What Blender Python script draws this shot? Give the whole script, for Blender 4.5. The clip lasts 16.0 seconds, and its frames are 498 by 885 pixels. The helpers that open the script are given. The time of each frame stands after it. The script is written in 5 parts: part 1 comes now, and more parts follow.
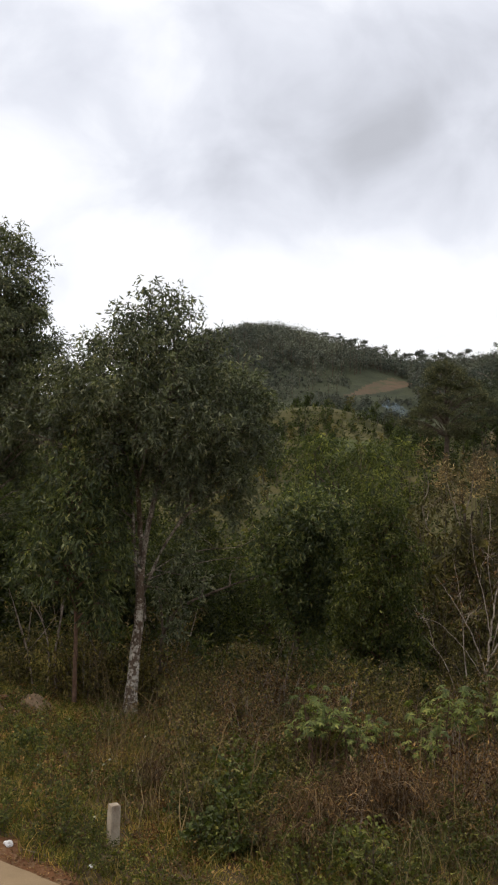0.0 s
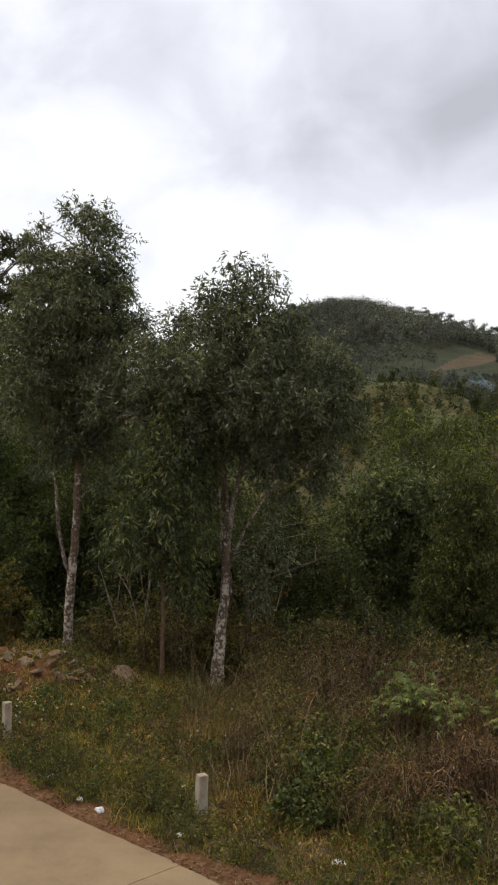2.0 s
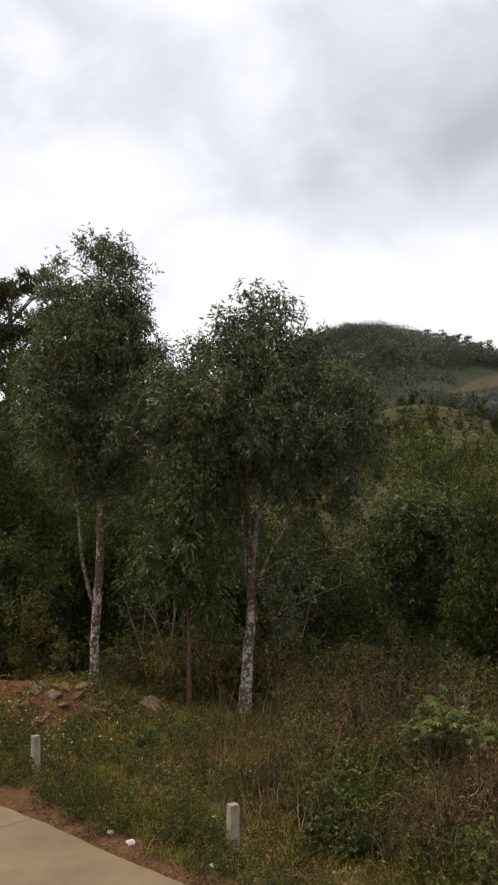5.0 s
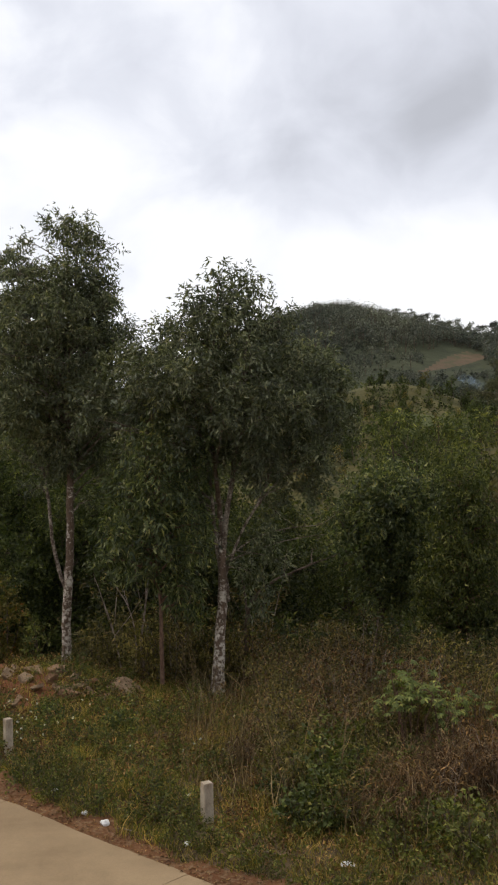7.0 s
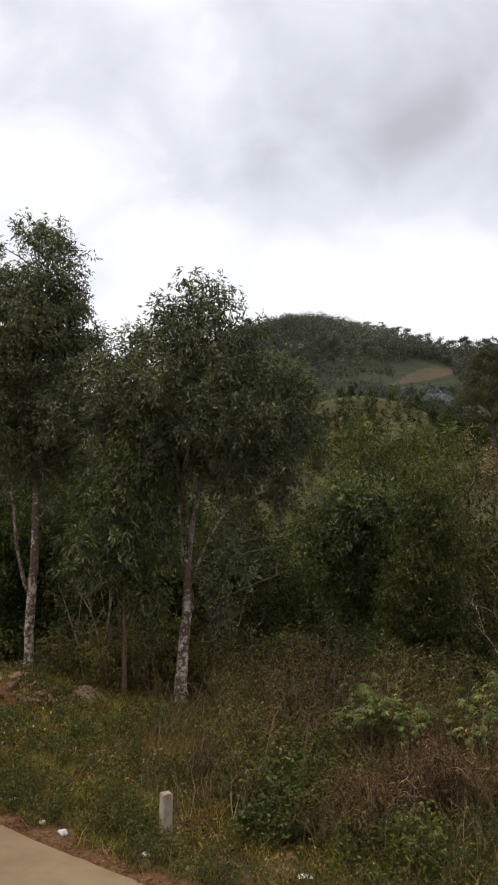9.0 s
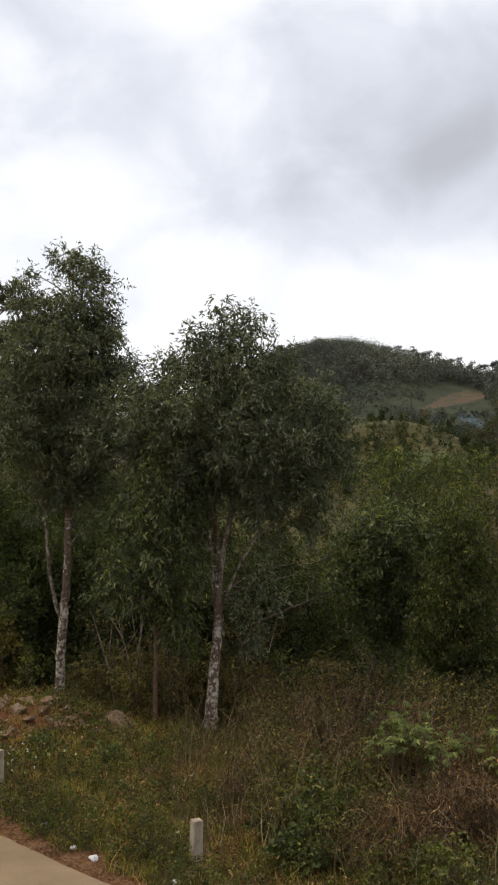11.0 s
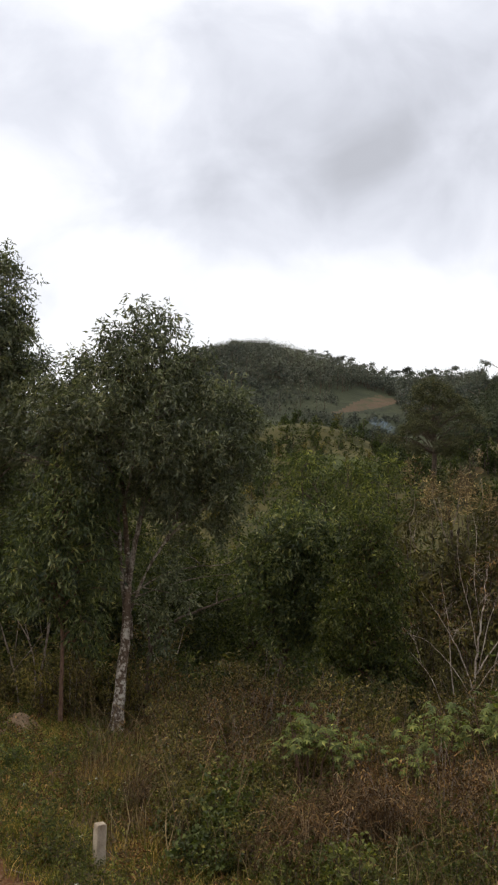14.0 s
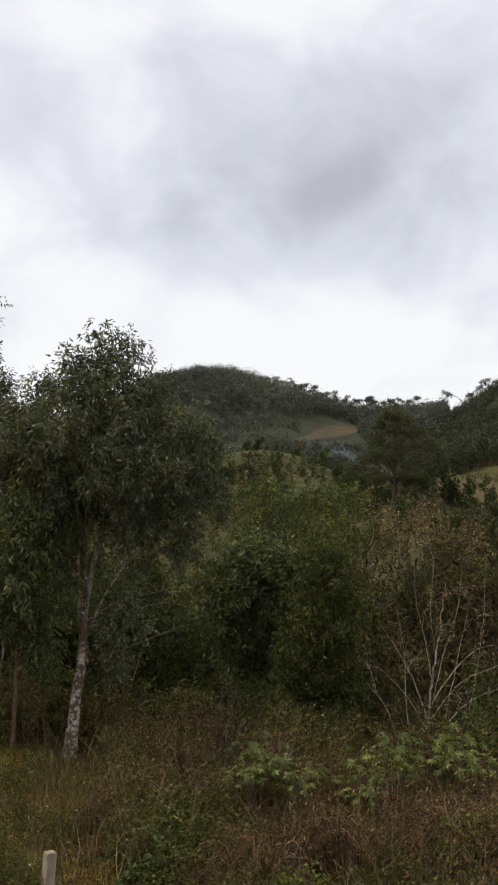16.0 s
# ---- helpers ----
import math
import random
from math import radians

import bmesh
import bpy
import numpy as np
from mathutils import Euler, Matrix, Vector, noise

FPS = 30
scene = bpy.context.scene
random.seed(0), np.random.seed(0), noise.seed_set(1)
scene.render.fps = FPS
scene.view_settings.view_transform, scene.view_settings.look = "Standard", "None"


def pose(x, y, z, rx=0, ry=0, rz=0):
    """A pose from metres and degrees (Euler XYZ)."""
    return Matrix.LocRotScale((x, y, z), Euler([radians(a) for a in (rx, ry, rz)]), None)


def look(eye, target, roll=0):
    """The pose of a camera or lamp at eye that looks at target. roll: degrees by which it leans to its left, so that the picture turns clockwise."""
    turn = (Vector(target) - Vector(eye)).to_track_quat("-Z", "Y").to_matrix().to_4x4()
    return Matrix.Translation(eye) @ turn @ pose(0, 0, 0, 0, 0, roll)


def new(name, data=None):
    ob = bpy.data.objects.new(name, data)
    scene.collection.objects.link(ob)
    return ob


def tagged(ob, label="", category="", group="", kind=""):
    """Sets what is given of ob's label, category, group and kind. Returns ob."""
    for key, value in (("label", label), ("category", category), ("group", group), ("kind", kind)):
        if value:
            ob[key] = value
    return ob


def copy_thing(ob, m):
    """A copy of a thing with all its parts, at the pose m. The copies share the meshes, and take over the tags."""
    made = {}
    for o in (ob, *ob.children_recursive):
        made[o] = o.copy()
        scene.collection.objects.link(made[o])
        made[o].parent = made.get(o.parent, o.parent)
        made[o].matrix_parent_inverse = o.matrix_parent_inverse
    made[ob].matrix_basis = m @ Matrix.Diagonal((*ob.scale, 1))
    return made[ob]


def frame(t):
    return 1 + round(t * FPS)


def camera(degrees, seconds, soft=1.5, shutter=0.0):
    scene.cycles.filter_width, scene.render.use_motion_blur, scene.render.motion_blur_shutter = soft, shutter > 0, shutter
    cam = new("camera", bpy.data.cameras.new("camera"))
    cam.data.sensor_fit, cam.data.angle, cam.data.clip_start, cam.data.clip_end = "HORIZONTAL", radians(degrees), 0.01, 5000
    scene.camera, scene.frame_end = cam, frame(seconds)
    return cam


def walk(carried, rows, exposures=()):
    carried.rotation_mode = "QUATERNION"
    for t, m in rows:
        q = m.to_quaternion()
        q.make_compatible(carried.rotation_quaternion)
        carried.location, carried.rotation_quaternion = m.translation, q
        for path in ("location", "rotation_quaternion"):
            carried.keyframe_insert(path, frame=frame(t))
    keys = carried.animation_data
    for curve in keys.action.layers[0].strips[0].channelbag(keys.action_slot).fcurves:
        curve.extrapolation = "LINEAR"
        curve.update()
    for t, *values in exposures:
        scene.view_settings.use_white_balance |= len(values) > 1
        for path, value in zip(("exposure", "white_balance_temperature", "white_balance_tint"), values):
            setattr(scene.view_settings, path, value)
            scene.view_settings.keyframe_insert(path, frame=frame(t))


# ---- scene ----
cam = camera(27.5, 16.0, soft=2.2)
PATH = [
    (0.0, pose(0.009, -0.055, 5.417, 90.566, -0.632, -5.312)),
    (0.5, pose(0.015, -0.030, 5.405, 89.961, -1.006, -5.604)),
    (1.0, pose(-0.012, -0.106, 5.433, 90.035, -1.043, -4.185)),
    (1.5, pose(-0.018, -0.084, 5.417, 89.394, -0.717, -1.537)),
    (2.0, pose(-0.013, -0.038, 5.403, 89.168, -0.496, -0.581)),
    (2.5, pose(-0.021, -0.059, 5.417, 89.387, -0.235, -0.294)),
    (3.0, pose(-0.015, -0.020, 5.405, 89.482, -0.345, -0.022)),
    (3.5, pose(-0.005, -0.042, 5.409, 89.995, -0.136, 0.003)),
    (4.0, pose(-0.017, -0.034, 5.393, 90.774, 0.301, 0.222)),
    (6.5, pose(-0.013, -0.002, 5.342, 90.313, 2.488, 0.119)),
    (7.0, pose(0.001, 0.015, 5.333, 89.639, 1.923, -1.067)),
    (7.5, pose(-0.031, -0.048, 5.372, 89.230, 1.023, -1.886)),
    (8.0, pose(0.023, -0.021, 5.355, 89.721, 0.922, -2.626)),
    (10.5, pose(0.031, -0.040, 5.374, 90.546, 0.093, -2.323)),
    (11.0, pose(0.012, -0.131, 5.407, 91.487, 0.496, -1.096)),
    (11.5, pose(-0.009, -0.104, 5.389, 92.172, 1.459, 0.048)),
    (12.0, pose(-0.037, -0.065, 5.385, 91.640, 1.346, 2.170)),
    (12.5, pose(-0.021, -0.046, 5.374, 91.804, 1.655, 2.682)),
    (13.0, pose(0.008, -0.011, 5.369, 91.555, 1.434, 1.258)),
    (13.5, pose(0.044, 0.039, 5.343, 91.291, 1.322, -1.048)),
    (14.0, pose(0.036, -0.111, 5.417, 91.545, -0.485, -5.982)),
    (14.5, pose(0.008, -0.113, 5.434, 91.883, -0.635, -7.144)),
    (15.0, pose(0.018, -0.131, 5.439, 92.747, -1.057, -5.897)),
    (15.5, pose(-0.011, -0.170, 5.457, 92.800, -1.362, -6.565)),
    (16.0, pose(0.057, -0.212, 5.455, 93.020, -1.607, -8.154)),
]
walk(cam, PATH, exposures=[(0.0, 0.08), (4.0, 0.06), (13.4, 0.06), (14.1, 0.1), (14.6, 0.0), (15.0, -0.1), (16.0, -0.07)])

# ---- world and sun: overcast daylight with a broken grey cloud deck ----
SUN_EL, SUN_AZ = radians(60), radians(-65)
world = bpy.data.worlds.new("overcast_sky")
scene.world = world
world.use_nodes = True
wt = world.node_tree
wt.nodes.clear()


def wnode(kind, **vals):
    n = wt.nodes.new(kind)
    for k, v in vals.items():
        n.inputs[k].default_value = v
    return n


def wmath(op, a, b=0.0, clamp=False):
    n = wt.nodes.new("ShaderNodeMath")
    n.operation, n.use_clamp = op, clamp
    for i, v in enumerate((a, b)):
        if isinstance(v, (int, float)):
            n.inputs[i].default_value = v
        else:
            wt.links.new(v, n.inputs[i])
    return n.outputs[0]


wcoord = wt.nodes.new("ShaderNodeTexCoord")
sky = wt.nodes.new("ShaderNodeTexSky")
sky.sky_type, sky.sun_disc, sky.sun_elevation, sky.sun_rotation = "NISHITA", False, SUN_EL, SUN_AZ
wsep = wt.nodes.new("ShaderNodeSeparateXYZ")
wt.links.new(wcoord.outputs["Generated"], wsep.inputs[0])


def cloud_noise(scale, detail, offset, stretch=(1.0, 1.0, 1.35)):
    m = wt.nodes.new("ShaderNodeMapping")
    m.inputs["Location"].default_value, m.inputs["Scale"].default_value = offset, stretch
    wt.links.new(wcoord.outputs["Generated"], m.inputs[0])
    n = wnode("ShaderNodeTexNoise", Scale=scale, Detail=detail, Roughness=0.5)
    n.inputs["Distortion"].default_value = 0.4
    wt.links.new(m.outputs[0], n.inputs["Vector"])
    return n.outputs[0]


big, fine = cloud_noise(2.6, 3, (3.1, 0.4, 0.2)), cloud_noise(8.0, 7, (1.7, 5.2, 0.9))
# the grey belly of the deck: a broad bank in the north, with a ragged lower edge
wdx = wmath("DIVIDE", wmath("SUBTRACT", wsep.outputs[0], 0.20), 0.20)
wdz = wmath("DIVIDE", wmath("SUBTRACT", wsep.outputs[2], 0.295), 0.12)
bank = wmath("SUBTRACT", 1.3, wmath("SQRT", wmath("ADD", wmath("MULTIPLY", wdx, wdx), wmath("MULTIPLY", wdz, wdz))))
north = wmath("MULTIPLY", wmath("GREATER_THAN", wsep.outputs[1], 0.0), 0.56)
high = wmath("MULTIPLY", wmath("SUBTRACT", wsep.outputs[2], 0.2), 0.38)
dark = wmath("ADD", wmath("ADD", wmath("MULTIPLY", wmath("MAXIMUM", bank, 0.0), north), high),
             wmath("ADD", wmath("MULTIPLY", wmath("SUBTRACT", big, 0.47), 0.8), wmath("MULTIPLY", wmath("SUBTRACT", fine, 0.48), 1.3)))
wramp = wt.nodes.new("ShaderNodeValToRGB")
wramp.color_ramp.interpolation = "B_SPLINE"
wramp.color_ramp.elements[0].position, wramp.color_ramp.elements[0].color = 0.0, (1.0, 1.0, 1.0, 1)
wramp.color_ramp.elements[1].position, wramp.color_ramp.elements[1].color = 1.0, (0.44, 0.448, 0.485, 1)
mid = wramp.color_ramp.elements.new(0.35)
mid.color = (0.80, 0.825, 0.92, 1)
wt.links.new(dark, wramp.inputs[0])
wmix = wt.nodes.new("ShaderNodeMixRGB")
wmix.blend_type = "ADD"
wmix.inputs[0].default_value = 1.0
wscale = wt.nodes.new("ShaderNodeMixRGB")
wscale.blend_type = "MULTIPLY"
wscale.inputs[0].default_value = 1.0
wscale.inputs[2].default_value = (0.006, 0.006, 0.006, 1)
wt.links.new(sky.outputs[0], wscale.inputs[1])
wt.links.new(wscale.outputs[0], wmix.inputs[1])
wt.links.new(wramp.outputs[0], wmix.inputs[2])
wback = wnode("ShaderNodeBackground", Strength=1.0)
wt.links.new(wmix.outputs[0], wback.inputs[0])
wout = wt.nodes.new("ShaderNodeOutputWorld")
wt.links.new(wback.outputs[0], wout.inputs[0])

sun = new("sun", bpy.data.lights.new("sun", "SUN"))
sun.data.energy, sun.data.angle, sun.data.color = 1.9, radians(22), (1.0, 0.88, 0.70)
sun.matrix_world = look((100 * math.sin(SUN_AZ) * math.cos(SUN_EL), 100 * math.cos(SUN_AZ) * math.cos(SUN_EL), 100 * math.sin(SUN_EL)), (0, 0, 0))


# ---- materials ----
def material(name, build):
    m = bpy.data.materials.new(name)
    m.use_nodes = True
    nt = m.node_tree
    nt.nodes.clear()
    out = nt.nodes.new("ShaderNodeOutputMaterial")
    build(nt, out)
    return m


def ramp(nt, fac, stops):
    r = nt.nodes.new("ShaderNodeValToRGB")
    e = r.color_ramp.elements
    e[0].position, e[0].color = stops[0][0], (*stops[0][1], 1)
    e[1].position, e[1].color = stops[-1][0], (*stops[-1][1], 1)
    for p, c in stops[1:-1]:
        e.new(p).color = (*c, 1)
    nt.links.new(fac, r.inputs[0])
    return r.outputs[0]


def tex(nt, scale, detail=4, rough=0.55, coord="Object", stretch=(1, 1, 1), kind="Noise"):
    c = nt.nodes.new("ShaderNodeTexCoord")
    mp = nt.nodes.new("ShaderNodeMapping")
    mp.inputs["Scale"].default_value = stretch
    nt.links.new(c.outputs[coord], mp.inputs[0])
    n = nt.nodes.new("ShaderNodeTex" + kind)
    n.inputs["Scale"].default_value = scale
    if kind == "Noise":
        n.inputs["Detail"].default_value, n.inputs["Roughness"].default_value = detail, rough
    nt.links.new(mp.outputs[0], n.inputs["Vector"])
    return n.outputs[0]


def mixc(nt, fac, a, b, mode="MIX"):
    m = nt.nodes.new("ShaderNodeMixRGB")
    m.blend_type = mode
    for i, v in enumerate((fac, a, b)):
        if isinstance(v, (int, float)):
            m.inputs[i].default_value = v
        elif isinstance(v, tuple):
            m.inputs[i].default_value = (*v, 1)
        else:
            nt.links.new(v, m.inputs[i])
    return m.outputs[0]


def surface(nt, out, colour, rough=0.9, bump=None, height=0.02, spec=0.3):
    b = nt.nodes.new("ShaderNodeBsdfPrincipled")
    b.inputs["Roughness"].default_value = rough
    b.inputs["Specular IOR Level"].default_value = spec
    nt.links.new(colour, b.inputs["Base Color"])
    if bump is not None:
        n = nt.nodes.new("ShaderNodeBump")
        n.inputs["Distance"].default_value = height
        nt.links.new(bump, n.inputs["Height"])
        nt.links.new(n.outputs[0], b.inputs["Normal"])
    nt.links.new(b.outputs[0], out.inputs[0])
    return b


def leafy(name, stops, through_light=0.3, rough=0.5, spec=0.35, tree_vary=0.35, mottle=(0.9, 3.2)):
    """Leaves: each its own tone, whole plants vary a little, and light passes through the blade."""
    def build(nt, out):
        g = nt.nodes.new("ShaderNodeNewGeometry")
        # tone spread widened beyond the leaves' own: glints and dark gaps put into colour
        wide = [(p, tuple(v * (0.72 + 0.52 * p * p) for v in rgb)) for p, rgb in stops]
        col = ramp(nt, g.outputs["Random Per Island"], wide)
        oi = nt.nodes.new("ShaderNodeObjectInfo")
        tint = ramp(nt, oi.outputs["Random"], [(0, (1 - tree_vary,) * 3), (1, (1 + tree_vary * 0.6, 1 + tree_vary * 0.5, 1))])
        col = mixc(nt, 1.0, col, tint, "MULTIPLY")
        patch = ramp(nt, tex(nt, mottle[0], 3), [(0.32, (0.66, 0.7, 0.7)), (0.68, (1.25, 1.2, 1.05))])
        col = mixc(nt, 1.0, col, patch, "MULTIPLY")
        clump = ramp(nt, tex(nt, mottle[1], 2), [(0.36, (0.74, 0.76, 0.76)), (0.64, (1.28, 1.26, 1.2))])
        col = mixc(nt, 1.0, col, clump, "MULTIPLY")
        b = surface(nt, out, col, rough, spec=spec)
        tr = nt.nodes.new("ShaderNodeBsdfTranslucent")
        nt.links.new(mixc(nt, 1.0, col, (1.1, 1.25, 0.55), "MULTIPLY"), tr.inputs[0])
        ms = nt.nodes.new("ShaderNodeMixShader")
        ms.inputs[0].default_value = through_light
        nt.links.new(b.outputs[0], ms.inputs[1])
        nt.links.new(tr.outputs[0], ms.inputs[2])
        nt.links.new(ms.outputs[0], out.inputs[0])
    return material(name, build)


LEAF_GUM = leafy("leaf_gum", [(0, (0.058, 0.067, 0.036)), (0.6, (0.114, 0.129, 0.072)), (0.9, (0.182, 0.188, 0.122)), (1, (0.198, 0.186, 0.101))], 0.3, 0.5, 0.38, 0.1)
LEAF_GREEN = leafy("leaf_green", [(0, (0.032, 0.050, 0.017)), (0.7, (0.072, 0.100, 0.032)), (1, (0.14, 0.155, 0.05))], 0.45, 0.55, 0.25, 0.25)
LEAF_DEEP = leafy("leaf_deep", [(0, (0.025, 0.037, 0.014)), (0.7, (0.055, 0.071, 0.025)), (1, (0.103, 0.117, 0.044))], 0.42, 0.6, 0.22)
LEAF_HILL = leafy("leaf_hill", [(0, (0.044, 0.052, 0.022)), (0.6, (0.082, 0.090, 0.038)), (1, (0.135, 0.132, 0.056))], 0.25, 0.75, 0.15)
LEAF_SCRUB = leafy("leaf_scrub", [(0, (0.062, 0.045, 0.022)), (0.6, (0.119, 0.088, 0.038)), (1, (0.203, 0.150, 0.066))], 0.25, 0.7, 0.2)
LEAF_YOUNG = leafy("leaf_young", [(0, (0.040, 0.060, 0.028)), (0.6, (0.094, 0.114, 0.044)), (0.9, (0.174, 0.186, 0.080)), (1, (0.213, 0.194, 0.075))], 0.35, 0.5, 0.38, 0.1)
LEAF_OLIVE = leafy("leaf_olive", [(0, (0.072, 0.064, 0.022)), (0.55, (0.146, 0.127, 0.042)), (0.85, (0.216, 0.175, 0.064)), (1, (0.276, 0.196, 0.083))], 0.3, 0.6, 0.25)
LEAF_DARK = leafy("leaf_dark", [(0, (0.030, 0.040, 0.014)), (0.7, (0.066, 0.079, 0.028)), (1, (0.141, 0.141, 0.053))], 0.45, 0.55, 0.28)
LEAF_MID = leafy("leaf_mid", [(0, (0.058, 0.070, 0.020)), (0.7, (0.118, 0.132, 0.036)), (1, (0.20, 0.19, 0.060))], 0.3, 0.6, 0.25)
LEAF_LIGHT = leafy("leaf_light", [(0, (0.052, 0.068, 0.029)), (0.7, (0.090, 0.110, 0.045)), (1, (0.153, 0.162, 0.059))], 0.45, 0.6, 0.25)
LEAF_PALE = leafy("leaf_pale", [(0, (0.105, 0.132, 0.040)), (0.75, (0.170, 0.202, 0.064)), (1, (0.26, 0.255, 0.075))], 0.3, 0.6, 0.25, 0.1)
LEAF_BROAD = leafy("leaf_broad", [(0, (0.038, 0.052, 0.014)), (0.6, (0.085, 0.108, 0.028)), (0.95, (0.15, 0.175, 0.05)), (1, (0.30, 0.25, 0.05))], 0.25, 0.5, 0.3, 0.25)
LEAF_EMBER = leafy("leaf_ember", [(0, (0.075, 0.075, 0.022)), (0.6, (0.13, 0.115, 0.034)), (0.92, (0.14, 0.105, 0.034)), (1, (0.24, 0.09, 0.035))], 0.4, 0.6, 0.25, 0.2)
LEAF_LIME = leafy("leaf_lime", [(0, (0.065, 0.080, 0.026)), (0.6, (0.120, 0.138, 0.042)), (1, (0.21, 0.205, 0.062))], 0.35, 0.6, 0.25, 0.2)
LEAF_DRY = leafy("leaf_dry", [(0, (0.072, 0.036, 0.019)), (0.6, (0.155, 0.086, 0.044)), (1, (0.30, 0.19, 0.10))], 0.2, 0.8, 0.15)
LEAF_RUST = leafy("leaf_rust", [(0, (0.052, 0.046, 0.022)), (0.5, (0.098, 0.084, 0.036)), (1, (0.118, 0.104, 0.040))], 0.25, 0.7, 0.2)
LEAF_PINE = leafy("leaf_pine", [(0, (0.048, 0.055, 0.032)), (0.7, (0.086, 0.092, 0.054)), (1, (0.135, 0.126, 0.072))], 0.12, 0.7, 0.2)
# far foliage: pale bluish tones put the distance haze into the leaf colour
LEAF_HAZED = leafy("leaf_hazed", [(0, (0.100, 0.112, 0.113)), (0.7, (0.138, 0.150, 0.146)), (1, (0.170, 0.180, 0.166))], 0.15, 0.8, 0.15, 0.35, (0.02, 0.16))
LEAF_SPUR = leafy("leaf_spur", [(0, (0.058, 0.070, 0.048)), (0.7, (0.084, 0.098, 0.066)), (1, (0.115, 0.128, 0.085))], 0.15, 0.8, 0.15, 0.35, (0.03, 0.2))
GRASS = leafy("grass_blade", [(0, (0.075, 0.090, 0.022)), (0.45, (0.165, 0.160, 0.042)), (0.72, (0.265, 0.200, 0.070)), (1, (0.37, 0.26, 0.12))], 0.3, 0.75, 0.15)
STRAW = leafy("straw", [(0, (0.16, 0.105, 0.06)), (0.6, (0.29, 0.205, 0.125)), (1, (0.46, 0.36, 0.24))], 0.1, 0.85, 0.15, 0.5)
STALK = leafy("dry_stalk", [(0, (0.11, 0.070, 0.045)), (0.6, (0.20, 0.135, 0.090)), (1, (0.34, 0.255, 0.185))], 0.1, 0.85, 0.15, 0.3)
PETAL = leafy("petal", [(0, (0.65, 0.63, 0.55)), (0.8, (0.8, 0.8, 0.75)), (1, (0.75, 0.6, 0.12))], 0.2, 0.7, 0.2, 0.05)


def bark(name, dark, pale, patch_lo, patch_hi, scale=3.0, pale_to=0.0):
    """Patchy bark; with pale_to, the smooth pale bark gives way to rough brown bark above that height."""
    def build(nt, out):
        fine = tex(nt, 26, 5, 0.6, stretch=(1, 1, 0.35))
        big = tex(nt, scale, 4, 0.6, stretch=(1.3, 1.3, 0.8))
        spots = tex(nt, scale * 4.5, 3, 0.6)
        flake = mixc(nt, 0.55, big, spots)
        if pale_to:
            sep = nt.nodes.new("ShaderNodeSeparateXYZ")
            nt.links.new(nt.nodes.new("ShaderNodeTexCoord").outputs["Object"], sep.inputs[0])
            old = nt.nodes.new("ShaderNodeMapRange")
            old.inputs["From Min"].default_value, old.inputs["From Max"].default_value, old.inputs["To Max"].default_value = 0.8, pale_to, 0.12
            nt.links.new(sep.outputs[2], old.inputs[0])
            flake = mixc(nt, 1.0, flake, old.outputs[0], "SUBTRACT")
        col = mixc(nt, ramp(nt, flake, [(patch_lo, (0, 0, 0)), (patch_hi, (1, 1, 1))]), dark, pale)
        col = mixc(nt, 1.0, col, ramp(nt, fine, [(0.3, (0.55, 0.53, 0.5)), (0.65, (1.15, 1.15, 1.15))]), "MULTIPLY")
        surface(nt, out, col, 0.9, fine, 0.02, 0.2)
    return material(name, build)


BARK_PALE = bark("bark_pale", (0.13, 0.09, 0.062), (0.54, 0.485, 0.41), 0.455, 0.55, 3.4, 5.5)
BARK_STEM = bark("bark_stem", (0.085, 0.060, 0.043), (0.36, 0.31, 0.25), 0.45, 0.61, 4.2)
BARK_WHITE = bark("bark_white", (0.20, 0.155, 0.12), (0.56, 0.48, 0.40), 0.42, 0.60, 3.0)
BARK_BROWN = bark("bark_brown", (0.06, 0.042, 0.03), (0.17, 0.13, 0.10), 0.42, 0.62)
BARK_RED = bark("bark_red", (0.11, 0.06, 0.04), (0.2, 0.13, 0.09), 0.4, 0.7)
BARK_BARE = bark("bark_bare", (0.13, 0.095, 0.07), (0.33, 0.275, 0.225), 0.35, 0.6, 2.0)


def soil(name, a, b, c, s1, s2, height=0.05):
    def build(nt, out):
        n1, n2 = tex(nt, s1, 6, 0.6), tex(nt, s2, 5, 0.65)
        col = mixc(nt, ramp(nt, n1, [(0.36, (0, 0, 0)), (0.62, (1, 1, 1))]), a, b)
        col = mixc(nt, ramp(nt, n2, [(0.48, (0, 0, 0)), (0.66, (1, 1, 1))]), col, c)
        surface(nt, out, col, 0.97, n2, height, 0.1)
    return material(name, build)


SOIL_RED = soil("red_verge_soil", (0.098, 0.045, 0.022), (0.140, 0.066, 0.031), (0.17, 0.115, 0.068), 1.6, 14, 0.03)
SOIL_BANK = soil("red_bank_soil", (0.115, 0.042, 0.020), (0.160, 0.064, 0.030), (0.14, 0.088, 0.052), 1.9, 12, 0.05)
SOIL_DARK = soil("leaf_litter_soil", (0.055, 0.040, 0.024), (0.09, 0.064, 0.038), (0.13, 0.092, 0.055), 1.2, 9, 0.06)
HILL_GRASS = soil("hill_grass", (0.050, 0.048, 0.018), (0.10, 0.082, 0.032), (0.034, 0.038, 0.014), 0.03, 0.25, 0.6)
HILL_FAR = soil("hill_scrub", (0.044, 0.050, 0.030), (0.062, 0.068, 0.040), (0.036, 0.042, 0.026), 0.012, 0.12, 1.0)
FIELD_GREEN = soil("green_field", (0.036, 0.043, 0.027), (0.058, 0.063, 0.037), (0.032, 0.038, 0.024), 0.035, 0.14, 0.6)
